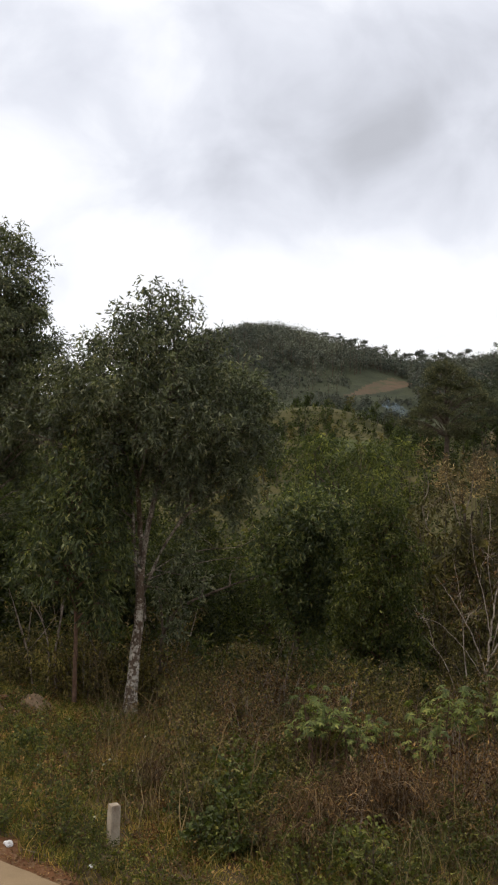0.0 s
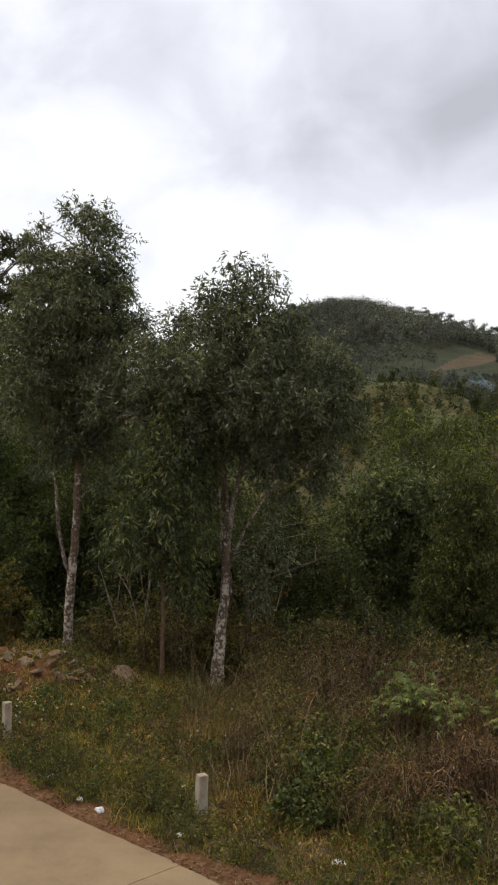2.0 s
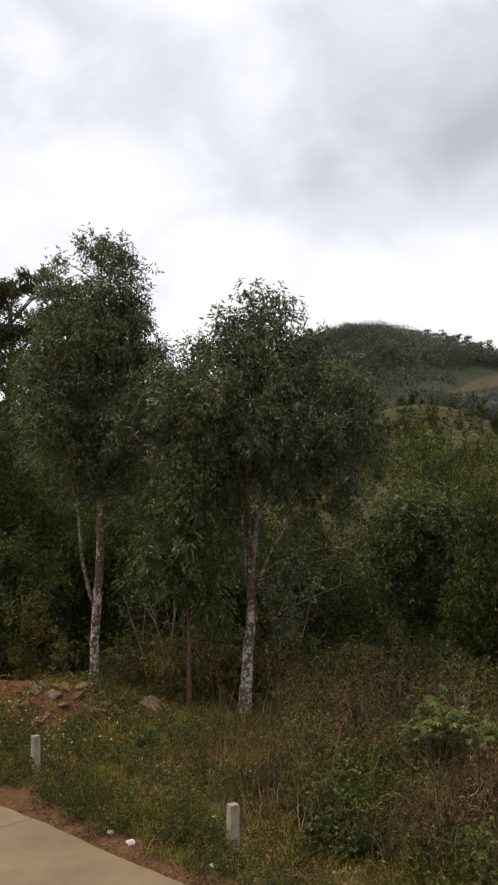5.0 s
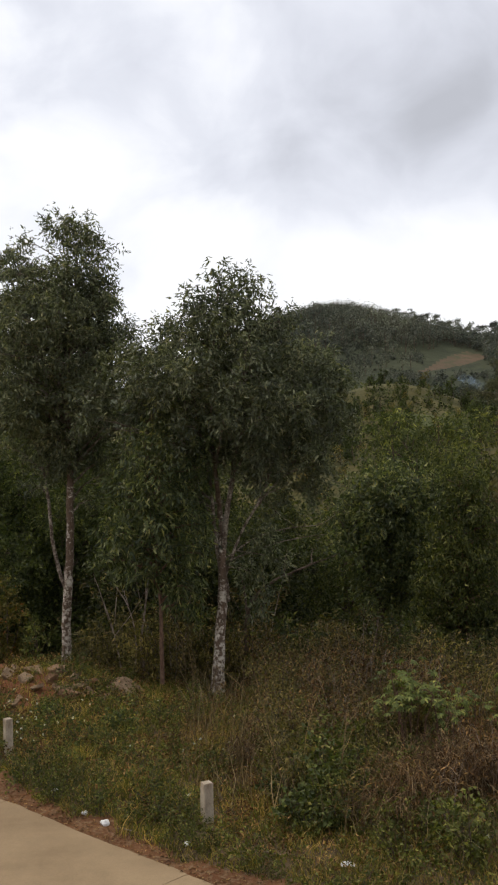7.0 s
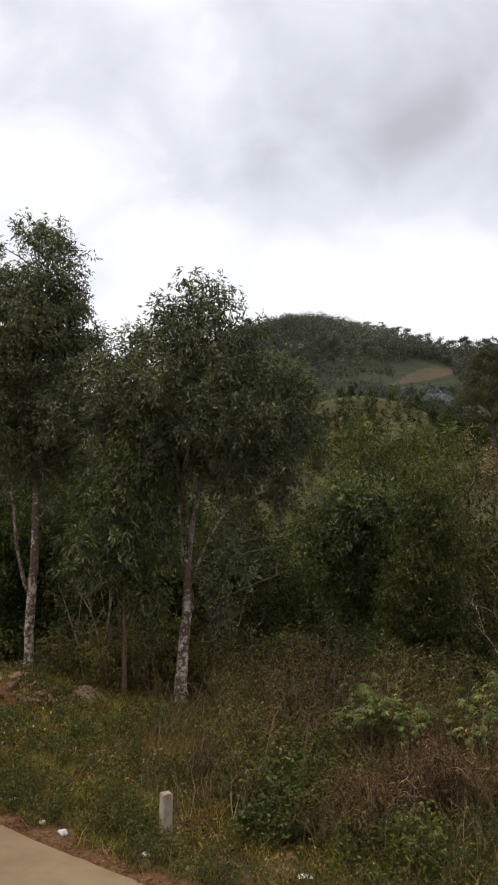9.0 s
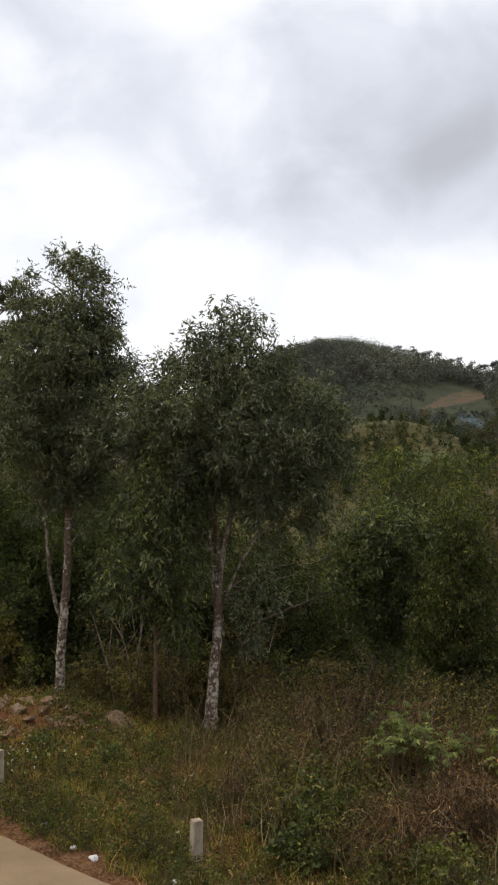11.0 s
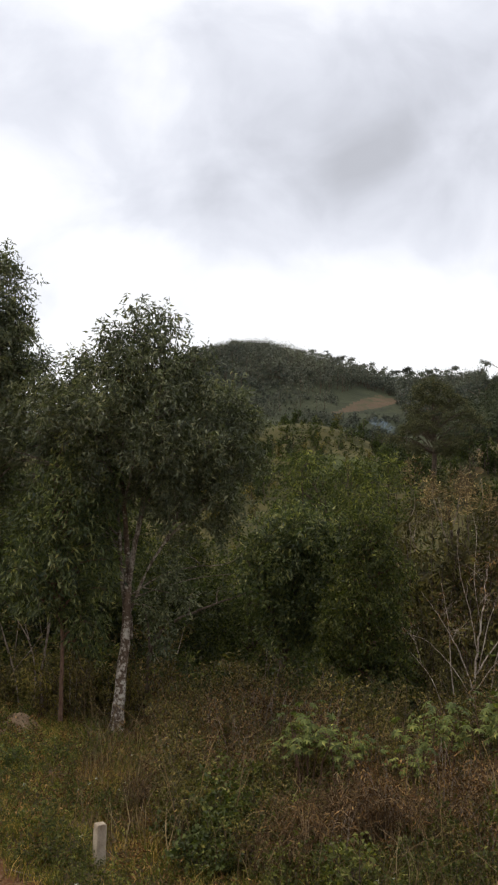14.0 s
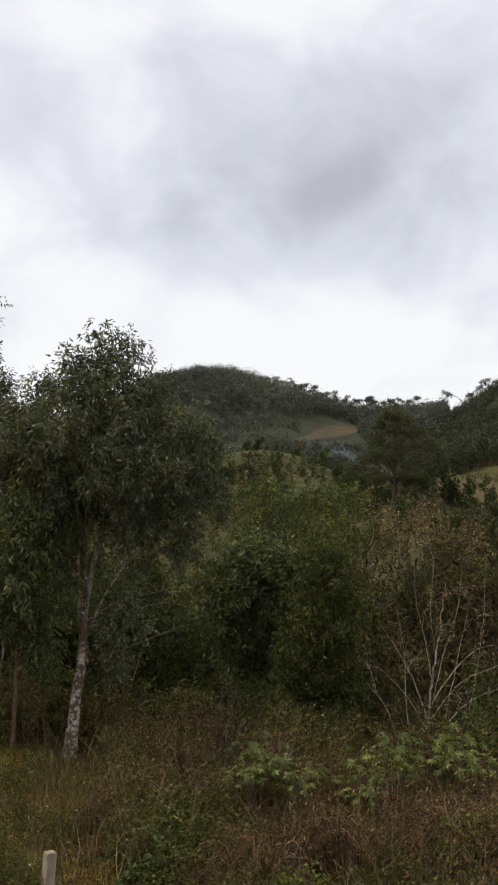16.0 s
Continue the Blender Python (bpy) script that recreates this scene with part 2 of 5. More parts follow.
FIELD_RED = soil("ploughed_field", (0.088, 0.064, 0.044), (0.112, 0.078, 0.052), (0.062, 0.064, 0.036), 0.05, 0.16, 0.4)
FIELD_CROP = soil("crop_field", (0.058, 0.068, 0.026), (0.080, 0.090, 0.034), (0.050, 0.050, 0.022), 0.12, 0.45, 0.3)
CREST_GRASS = soil("dry_crest_grass", (0.074, 0.070, 0.030), (0.10, 0.088, 0.038), (0.060, 0.060, 0.028), 0.06, 0.35, 0.4)
FIELD_ORANGE = soil("orange_grass", (0.117, 0.087, 0.039), (0.090, 0.082, 0.034), (0.140, 0.082, 0.043), 0.06, 0.4, 0.4)


def concrete_road(nt, out):
    n1, n2, n3 = tex(nt, 0.5, 4), tex(nt, 55, 4, 0.7), tex(nt, 1.1, 7, 0.7)
    col = ramp(nt, n1, [(0.3, (0.228, 0.160, 0.091)), (0.7, (0.285, 0.206, 0.12))])
    col = mixc(nt, 1.0, col, ramp(nt, n3, [(0.35, (0.82, 0.80, 0.78)), (0.65, (1.06, 1.06, 1.06))]), "MULTIPLY")
    col = mixc(nt, 1.0, col, ramp(nt, n2, [(0.3, (0.85, 0.85, 0.85)), (0.7, (1.08, 1.08, 1.08))]), "MULTIPLY")
    surface(nt, out, col, 0.85, n2, 0.004, 0.3)


CONCRETE_ROAD = material("dusty_concrete", concrete_road)


def concrete_post(nt, out):
    n1, n2 = tex(nt, 5, 5, 0.6, stretch=(1, 1, 0.5)), tex(nt, 60, 4, 0.7)
    col = ramp(nt, n1, [(0.3, (0.24, 0.185, 0.13)), (0.5, (0.43, 0.365, 0.28)), (0.72, (0.56, 0.49, 0.40))])
    col = mixc(nt, 1.0, col, ramp(nt, n2, [(0.3, (0.75, 0.75, 0.75)), (0.7, (1.1, 1.1, 1.1))]), "MULTIPLY")
    surface(nt, out, col, 0.92, n2, 0.006, 0.2)


CONCRETE_POST = material("weathered_concrete", concrete_post)


def rock_look(nt, out):
    n1, n2 = tex(nt, 2.2, 6, 0.6), tex(nt, 24, 5, 0.65)
    oi = nt.nodes.new("ShaderNodeObjectInfo")
    col = ramp(nt, n1, [(0.3, (0.11, 0.080, 0.058)), (0.5, (0.235, 0.19, 0.145)), (0.75, (0.38, 0.33, 0.27))])
    col = mixc(nt, 1.0, col, ramp(nt, oi.outputs["Random"], [(0, (0.85, 0.55, 0.38)), (0.4, (1.0, 0.82, 0.64)), (1, (1.4, 1.28, 1.12))]), "MULTIPLY")
    col = mixc(nt, 1.0, col, ramp(nt, n2, [(0.3, (0.65, 0.65, 0.65)), (0.7, (1.12, 1.12, 1.12))]), "MULTIPLY")
    surface(nt, out, col, 0.95, n2, 0.03, 0.2)


ROCK = material("field_rock", rock_look)


def plastic_bag(nt, out):
    n = tex(nt, 18, 4)
    surface(nt, out, ramp(nt, n, [(0.3, (0.62, 0.62, 0.63)), (0.7, (0.82, 0.82, 0.82))]), 0.45, n, 0.01, 0.5)


PLASTIC = material("white_plastic", plastic_bag)


def smoke_look(nt, out):
    """Thin blue wood smoke: a faint scattering veil, broken by noise and fading outwards."""
    n = tex(nt, 0.55, 4, 0.6)
    fade = ramp(nt, n, [(0.44, (0, 0, 0)), (0.72, (0.2, 0.2, 0.2))])
    d = nt.nodes.new("ShaderNodeBsdfDiffuse")
    d.inputs[0].default_value = (0.36, 0.46, 0.55, 1)
    t = nt.nodes.new("ShaderNodeBsdfTransparent")
    ms = nt.nodes.new("ShaderNodeMixShader")
    nt.links.new(fade, ms.inputs[0])
    nt.links.new(t.outputs[0], ms.inputs[1])
    nt.links.new(d.outputs[0], ms.inputs[2])
    nt.links.new(ms.outputs[0], out.inputs[0])


SMOKE = material("wood_smoke", smoke_look)


# ---- mesh helpers ----
rng = np.random.default_rng(7)


def raw_mesh(name, V, F, mat, smooth=False):
    """A mesh from an (n, 3) array of vertices and an (m, k) array of faces."""
    V, F = np.asarray(V, np.float32), np.asarray(F, np.int32)
    me = bpy.data.meshes.new(name)
    me.vertices.add(len(V))
    me.vertices.foreach_set("co", V.ravel())
    k = F.shape[1]
    me.loops.add(F.size)
    me.loops.foreach_set("vertex_index", F.ravel())
    me.polygons.add(len(F))
    me.polygons.foreach_set("loop_start", np.arange(0, F.size, k, dtype=np.int32))
    me.polygons.foreach_set("loop_total", np.full(len(F), k, np.int32))
    me.update(calc_edges=True)
    me.materials.append(mat)
    if smooth:
        me.polygons.foreach_set("use_smooth", np.ones(len(F), bool))
    return me


def child(name, me, parent, label=""):
    ob = new(name, me)
    ob.parent = parent
    return tagged(ob, label)


def thing(name, label, category, loc, group="", kind=""):
    ob = new(name)
    ob.empty_display_size = 0.2
    ob.location = loc
    return tagged(ob, label, category, group, kind)


def part(name, bm, mat, parent, label="", smooth=False):
    me = bpy.data.meshes.new(name)
    bm.to_mesh(me)
    bm.free()
    me.materials.append(mat)
    if smooth:
        me.polygons.foreach_set("use_smooth", np.ones(len(me.polygons), bool))
    return child(name, me, parent, label)


def unit(a):
    return a / np.maximum(np.linalg.norm(a, axis=-1, keepdims=True), 1e-9)


def ball(n, flat=1.0):
    d = unit(rng.normal(size=(n, 3)))
    return d * rng.random((n, 1)) ** (1 / 2.4) * (1, 1, flat)


def tubes(paths, sides):
    """Tapered tubes along paths, each a list of (x, y, z, radius); one joined vertex and face array."""
    V, F, base = [], [], 0
    a = np.arange(sides) / sides * 2 * np.pi
    for p in paths:
        p = np.asarray(p, float)
        c, r = p[:, :3], p[:, 3]
        t = unit(np.gradient(c, axis=0))
        ref = np.where(np.abs(t[:, 2:3]) > 0.9, [[1.0, 0, 0]], [[0, 0, 1.0]])
        u = unit(np.cross(t, ref))
        w = np.cross(t, u)
        ring = c[:, None] + r[:, None, None] * (u[:, None] * np.cos(a)[None, :, None] + w[:, None] * np.sin(a)[None, :, None])
        V.append(ring.reshape(-1, 3))
        n = len(p)
        i, j = np.meshgrid(np.arange(n - 1), np.arange(sides), indexing="ij")
        q = np.stack([i * sides + j, i * sides + (j + 1) % sides, (i + 1) * sides + (j + 1) % sides, (i + 1) * sides + j], -1)
        F.append(q.reshape(-1, 4) + base)
        base += n * sides
    return np.concatenate(V), np.concatenate(F)


def curve_path(points, steps=5, wobble=0.0):
    """Subdivides a (x, y, z, r) polyline smoothly, with a little waviness."""
    p = np.asarray(points, float)
    s = np.linspace(0, len(p) - 1, (len(p) - 1) * steps + 1)
    i = np.clip(s.astype(int), 0, len(p) - 2)
    f = (s - i)[:, None]
    g = np.gradient(p, axis=0)
    a, b, ga, gb = p[i], p[i + 1], g[i], g[i + 1]
    q = (2 * f**3 - 3 * f**2 + 1) * a + (f**3 - 2 * f**2 + f) * ga + (3 * f**2 - 2 * f**3) * b + (f**3 - f**2) * gb
    q[1:-1, :3] += rng.normal(size=(len(q) - 2, 3)) * wobble
    q[:, 3] = np.maximum(q[:, 3], 0.0015)
    return q


def leaf_blades(P, D, L, W, fold=0.3, tilt=None):
    """Folded lance-shaped leaves from P along D: four vertices and two triangles each."""
    n = len(P)
    D = unit(D)
    side = unit(np.cross(D, rng.normal(size=(n, 3)) if tilt is None else tilt))
    nor = np.cross(side, D)
    L, W = np.broadcast_to(L, n)[:, None], np.broadcast_to(W, n)[:, None]
    tip = P + D * L - nor * L * 0.12
    m = P + D * L * 0.42 + nor * W * fold
    V = np.stack([P, m + side * W / 2, tip, m - side * W / 2], 1).reshape(-1, 3)
    k = np.arange(n)[:, None] * 4
    return V, np.concatenate([k + (0, 1, 2), k + (0, 2, 3)], 1).reshape(-1, 3)


def sprays(centres, out, per, size, droop, L, W, fold=0.3):
    """Leaves set along short hanging twigs round each centre."""
    n = len(centres)
    d = unit(out + rng.normal(size=(n, 3)) * 0.6 + (0, 0, -droop * 0.4))
    s = rng.random((n, per, 1))
    P = centres[:, None] + d[:, None] * (s - 0.3) * size + rng.normal(size=(n, per, 3)) * size * 0.17
    D = d[:, None] * 0.7 + rng.normal(size=(n, per, 3)) * 0.75 + np.array((0, 0, -droop))
    P, D = P.reshape(-1, 3), D.reshape(-1, 3)
    k = len(P)
    sc = rng.uniform(0.6, 1.25, k)
    return leaf_blades(P, D, L * sc, W * sc * rng.uniform(0.75, 1.2, k), fold)


def plant(name, label, category, loc, trunks, blobs, bark_mat, leaf_mat, density=20, per=14, size=0.45, droop=0.5,
          leaf=(0.14, 0.035), limb_r=0.045, group="", twig=True, sides=9, flat=0.9, crown="crown", trunk_name="trunk", minfork=0.3, simple=False, limb_mat=None, twigs_every=4, sprigs=0, wobble=0.008):
    """A tree or shrub: tapered trunks, a limb to each mass of the crown, twigs, and many separate leaves."""
    ob = thing(name, label, category, loc, group)
    tr = [curve_path(t, 6, wobble * min(1, t[0][3] / 0.1)) for t in trunks]
    for k, t in enumerate(() if simple else tr):
        V, F = tubes([t], sides)
        part_name = "stem" if k and trunk_name == "trunk" else trunk_name
        child(part_name, raw_mesh(part_name, V, F, limb_mat if k and limb_mat else bark_mat, True), ob)
    every = np.concatenate(tr)
    C, O, tw, wood = [], [], [], []
    for bx, by, bz, br in blobs:
        b = np.array((bx, by, bz))
        h = np.hypot(every[:, 0] - bx, every[:, 1] - by)
        cost = np.abs(every[:, 2] - (bz - 0.55 * h - 0.2 * br)) + 0.6 * h + (every[:, 2] < minfork * every[:, 2].max()) * 9
        a = every[cost.argmin()]
        r0 = min(a[3] * 0.75, limb_r * (0.6 + 0.4 * br))
        m = (a[:3] + b) / 2 + (0, 0, 0.12 * np.linalg.norm(b - a[:3]))
        limb = curve_path([(*a[:3], r0), (*(m + rng.normal(size=3) * 0.08 * br), r0 * 0.6), (*b, r0 * 0.32)], 5, 0.012)
        if simple:
            wood.append(limb[::2])
        else:
            V, F = tubes([limb], 6)
            child("limb", raw_mesh("limb", V, F, limb_mat or bark_mat, True), ob)
        k = max(4, int(density * br * br * 4))
        o = ball(k, flat)
        o *= 1 + 0.25 * np.sin(o[:, :1] * 5 + bx * 3) * np.cos(o[:, 1:2] * 4 + bz * 2)
        c = b + o * br
        if sprigs:  # loose shoots that stand out of the crown
            so = unit(rng.normal(size=(sprigs, 3)) * (1, 1, 0.7) + (0, 0, 0.55))
            o = np.concatenate([o, so])
            c = np.concatenate([c, b + so * br * rng.uniform(0.9, 1.2, (sprigs, 1)) + so * 0.08])
        C.append(c)
        O.append(unit(o + (0, 0, 0.15)))
        if twig:
            for e in c[::twigs_every]:
                s0 = limb[rng.integers(len(limb) // 2, len(limb))][:3]
                mm = (s0 + e) / 2 + rng.normal(size=3) * 0.06 * br
                tw.append([(*s0, r0 * 0.22), (*mm, r0 * 0.15), (*e, 0.002)])
    if simple:
        V, F = tubes([t[::2] for t in tr] + wood + tw, 4 if sides < 6 else sides)
        tagged(child("branchwork", raw_mesh("branchwork", V, F, bark_mat, True), ob), kind="stuff")
    elif tw:
        V, F = tubes(tw, 3)
        tagged(child("twigwork", raw_mesh("twigwork", V, F, limb_mat or bark_mat), ob), kind="stuff")
    V, F = sprays(np.concatenate(C), np.concatenate(O), per, size, droop, *leaf)
    child(crown, raw_mesh(crown, V, F, leaf_mat), ob)
    return ob


def crown_masses(outline, n, r, depth=0.85):
    """n leafy masses spread evenly through a crown; outline: rows of (height, west edge, east edge) from the bottom up."""
    z, w, e = np.array(outline, float).T
    got = []
    for _ in range(n):
        best, far = None, -1.0
        for _ in range(14):
            q = rng.uniform(z[0], z[-1])
            lo, hi = np.interp(q, z, w), np.interp(q, z, e)
            if rng.random() > (hi - lo) / (e - w).max():
                continue
            half = max(0.05, (hi - lo) / 2 - 0.55 * r)
            t, k = rng.random() * 6.28, math.sqrt(rng.random())
            p = np.array(((lo + hi) / 2 + half * k * math.cos(t), half * depth * k * math.sin(t), q))
            d = min((np.linalg.norm((p - g[:3]) * (1, 0.6, 1)) for g in got), default=9.0)
            if d > far:
                best, far = p, d
        if best is not None:
            lo, hi = np.interp(best[2], z, w), np.interp(best[2], z, e)
            got.append(np.array((*best, min(r * rng.uniform(0.7, 1.25), 0.15 + 0.45 * (hi - lo)))))
    return [tuple(float(v) for v in g) for g in got]


# ---- ground: one sheet from the bank above the road to the far hills ----
ROAD_IN, ROAD_W = 8.33, 4.2  # distance of the road's far edge from the camera's foot, and its width


def past_road(x, y):
    """Metres beyond the road's far edge, square to it."""
    return (x + y) * 0.70711 - ROAD_IN


def bell(d, s):
    return np.exp(-0.5 * (d / s) ** 2)


def fbm(x, y, s):
    """Cheap smooth relief from a few rotated sine waves."""
    t = 0
    for k, (a, w) in enumerate(((0.3, 1.0), (1.4, 0.6), (2.5, 0.45), (0.9, 0.3), (2.0, 0.22))):
        f = (1.0 + 0.83 * k) / s
        t = t + w * np.sin((x * math.cos(a) + y * math.sin(a)) * f + 1.7 * k + 1.3 * np.sin((y * math.cos(a) - x * math.sin(a)) * f * 0.7 + k))
    return t / 2.57


RIDGE_AZ = (-40, -20, -6, 0, 2.2, 4.0, 5.3, 7.0, 8.5, 10.8, 13.3, 16.0, 19.0, 26, 45)
RIDGE_H = (10, 16, 34, 53, 65, 71, 74.5, 73, 69, 61, 54, 51, 47, 44, 40)


def gz(x, y):
    x, y = np.asarray(x, float), np.asarray(y, float)
    u, r, az = past_road(x, y), np.hypot(x, y), np.degrees(np.arctan2(x, y))
    z = np.interp(u, (-7.8, -5.3, -4.9, -0.02, 0.03, 0.5, 1.2), (3.8, 0.25, -0.14, -0.14, -0.03, -0.01, 0.05))
    near = np.clip(u / 1.5, 0, 1) * (r < 60)
    z = z + near * 0.06 * fbm(x, y, 0.9)
    z = z + 0.34 * bell(np.hypot((x + 4.3) * 0.8, y - 21.8), 0.8) + (0.4 + 0.16 * fbm(x, y, 0.7)) * bell(x + 8.5, 2.4) * bell(y - 24.4, 0.7)
    fwd = np.clip((y - 5) / 20, 0, 1) * (u > 0)
    drop = np.interp(r, (24.5, 30, 40, 60, 85, 120, 160, 200, 260, 340, 450, 520, 900, 1600, 4500), (0, -2.2, -5, -8, -7.5, -3.5, 1.5, 4, 6, 9, 19, 26, 14, 0, 0))
    z = z + drop * fwd - np.clip(u - 5.2, 0, 6) * 0.14 * (r < 40) * fwd
    far = np.clip((r - 60) / 60, 0, 1) * fwd
    z = z + far * (1.4 * fbm(x, y, 26) + 2.6 * fbm(x, y, 70) * np.clip((r - 150) / 250, 0, 1))
    # hills: the long far ridge, the wooded spur in the east, the grassy knoll and the orange meadow
    crest = np.interp(az, RIDGE_AZ, RIDGE_H) - 26
    z = z + fwd * crest * np.where(r < 600, bell(r - 600, 95), bell(r - 600, 400))
    z = z + fwd * 33 * bell(np.clip(az - 23.5, -99, 0), 3.3) * np.where(r < 400, bell(r - 400, 62), bell(r - 400, 180))
    z = z + fwd * 10.0 * bell(az - 9.0, 4.2) * bell(r - 232, 22)
    z = z + fwd * np.interp(az, (16.9, 17.8, 18.5, 19.1, 22, 26), (0, 1.2, 5.4, 6.9, 5.2, 4.5)) * bell(r - 197, 19)
    return z


def polar_ground():
    az = np.radians(np.concatenate([np.arange(-180, -34, 6), np.arange(-34, 4, 0.4), np.arange(4, 20, 0.2), np.arange(20, 34.01, 0.4), np.arange(40, 180, 6)]))
    rr = np.concatenate([[0.02], np.arange(0.6, 10, 0.6), np.arange(10, 28, 0.16), 28 * 1.035 ** np.arange(0, 52), np.arange(167, 262, 2.2), 262 * 1.03 ** np.arange(0, 13), np.arange(384, 522, 2.6), 522 * 1.035 ** np.arange(0, 63)])
    R, A = np.meshgrid(rr, az, indexing="ij")
    X, Y = R * np.sin(A), R * np.cos(A)
    Z = gz(X, Y)
    n, m = R.shape
    i, j = np.meshgrid(np.arange(n - 1), np.arange(m), indexing="ij")
    F = np.stack([i * m + j, i * m + (j + 1) % m, (i + 1) * m + (j + 1) % m, (i + 1) * m + j], -1).reshape(-1, 4)[:, ::-1]
    V = np.stack([X, Y, Z], -1).reshape(-1, 3)
    me = raw_mesh("ground", V, F, SOIL_DARK, True)
    for mt in (SOIL_RED, HILL_GRASS, HILL_FAR, FIELD_GREEN, FIELD_RED, FIELD_ORANGE, FIELD_CROP, CREST_GRASS, SOIL_BANK):
        me.materials.append(mt)
    c = V[F].mean(1)
    u, r, a = past_road(c[:, 0], c[:, 1]), np.hypot(c[:, 0], c[:, 1]), np.degrees(np.arctan2(c[:, 0], c[:, 1]))
    wob = fbm(c[:, 0], c[:, 1], 0.5)
    idx = np.zeros(len(F), np.int32)
    idx[(u < 0.5 + 0.25 * wob) & (r < 40)] = 1
    idx[(np.hypot(c[:, 0] + 4.4, c[:, 1] - 21.4) < 1.4) | ((np.abs(c[:, 0] + 8.2) < 2.8) & (np.abs(c[:, 1] - 23.9) < 1.2))] = 9
    idx[r > 55] = 2
    idx[r > 330] = 3
    wf = fbm(c[:, 0], c[:, 1], 30)
    idx[(r > 392 + 10 * wf) & (r < 496) & (a > 4 + wf) & (a < 14.6)] = 4
    idx[(r > np.interp(a, (10.8, 12, 13.3, 14.3), (450, 462, 474, 487)) + 2 * wf) & (r < np.interp(a, (10.8, 12, 13.3, 14.3), (456, 483, 505, 495)) + 2 * wf) & (a > 10.7) & (a < 14.4)] = 5
    idx[(r > 172) & (r < 262 + 6 * wf) & (a > 18.1) & (a < 27)] = 6
    idx[(r > 222 + 5 * wf) & (r < 250) & (a > 5) & (a < 12.8)] = 8
    idx[(r > 204 + 4 * wf) & (r < 216 + 4 * wf) & (a > 10.6) & (a < 13.6)] = 8
    idx[(np.hypot(c[:, 0] - 45.2, c[:, 1] - 158) < 3.2) | (np.hypot(c[:, 0] - 62.8, c[:, 1] - 184) < 2.4)] = 5
    idx[(r > 178) & (r < 202 + 4 * wf) & (a > 9.3 + 0.4 * wf) & (a < 13.4 + 0.4 * wf)] = 7
    me.polygons.foreach_set("material_index", idx)
    return tagged(new("ground", me), "sloping hillside ground falling to a valley and rising to hills", "ground", kind="structure")


polar_ground()

# ---- road: cast concrete slabs with joints ----
along, across = np.array((-0.70711, 0.70711)), np.array((0.70711, 0.70711))
road = tagged(new("road"), "dusty pale brown concrete road with cast slabs", "road", kind="structure")


def road_slab(s0, s1):
    bm = bmesh.new()
    n = 14
    rows = []
    for k in range(n + 1):
        s = s0 + 0.006 + (s1 - s0 - 0.012) * k / n
        ragged = 0.018 * math.sin(s * 2.1) + 0.012 * math.sin(s * 7.3 + 1) + rng.normal() * 0.01
        row = []
        for w, z in ((-ROAD_W, -0.15), (-ROAD_W, 0.0), (-2.0, 0.02), (-0.03 + ragged, 0.0), (ragged, -0.02), (ragged + 0.01, -0.15)):
            p = across * (ROAD_IN + w) + along * s
            row.append(bm.verts.new((p[0], p[1], z)))
        rows.append(row)
    for a, b in zip(rows, rows[1:]):
        for i in range(5):
            bm.faces.new((a[i], a[i + 1], b[i + 1], b[i]))
    bm.faces.new(rows[0][::-1])
    bm.faces.new(rows[-1])
    bmesh.ops.recalc_face_normals(bm, faces=bm.faces)
    return part("slab", bm, CONCRETE_ROAD, road)


for s in range(-20, 60, 4):
    road_slab(s + 1.3, s + 5.3)


# ---- the three trees on the verge ----
def ground_at(x, y):
    return float(gz(x, y))


def rooted(x, y):
    return (x, y, ground_at(x, y))


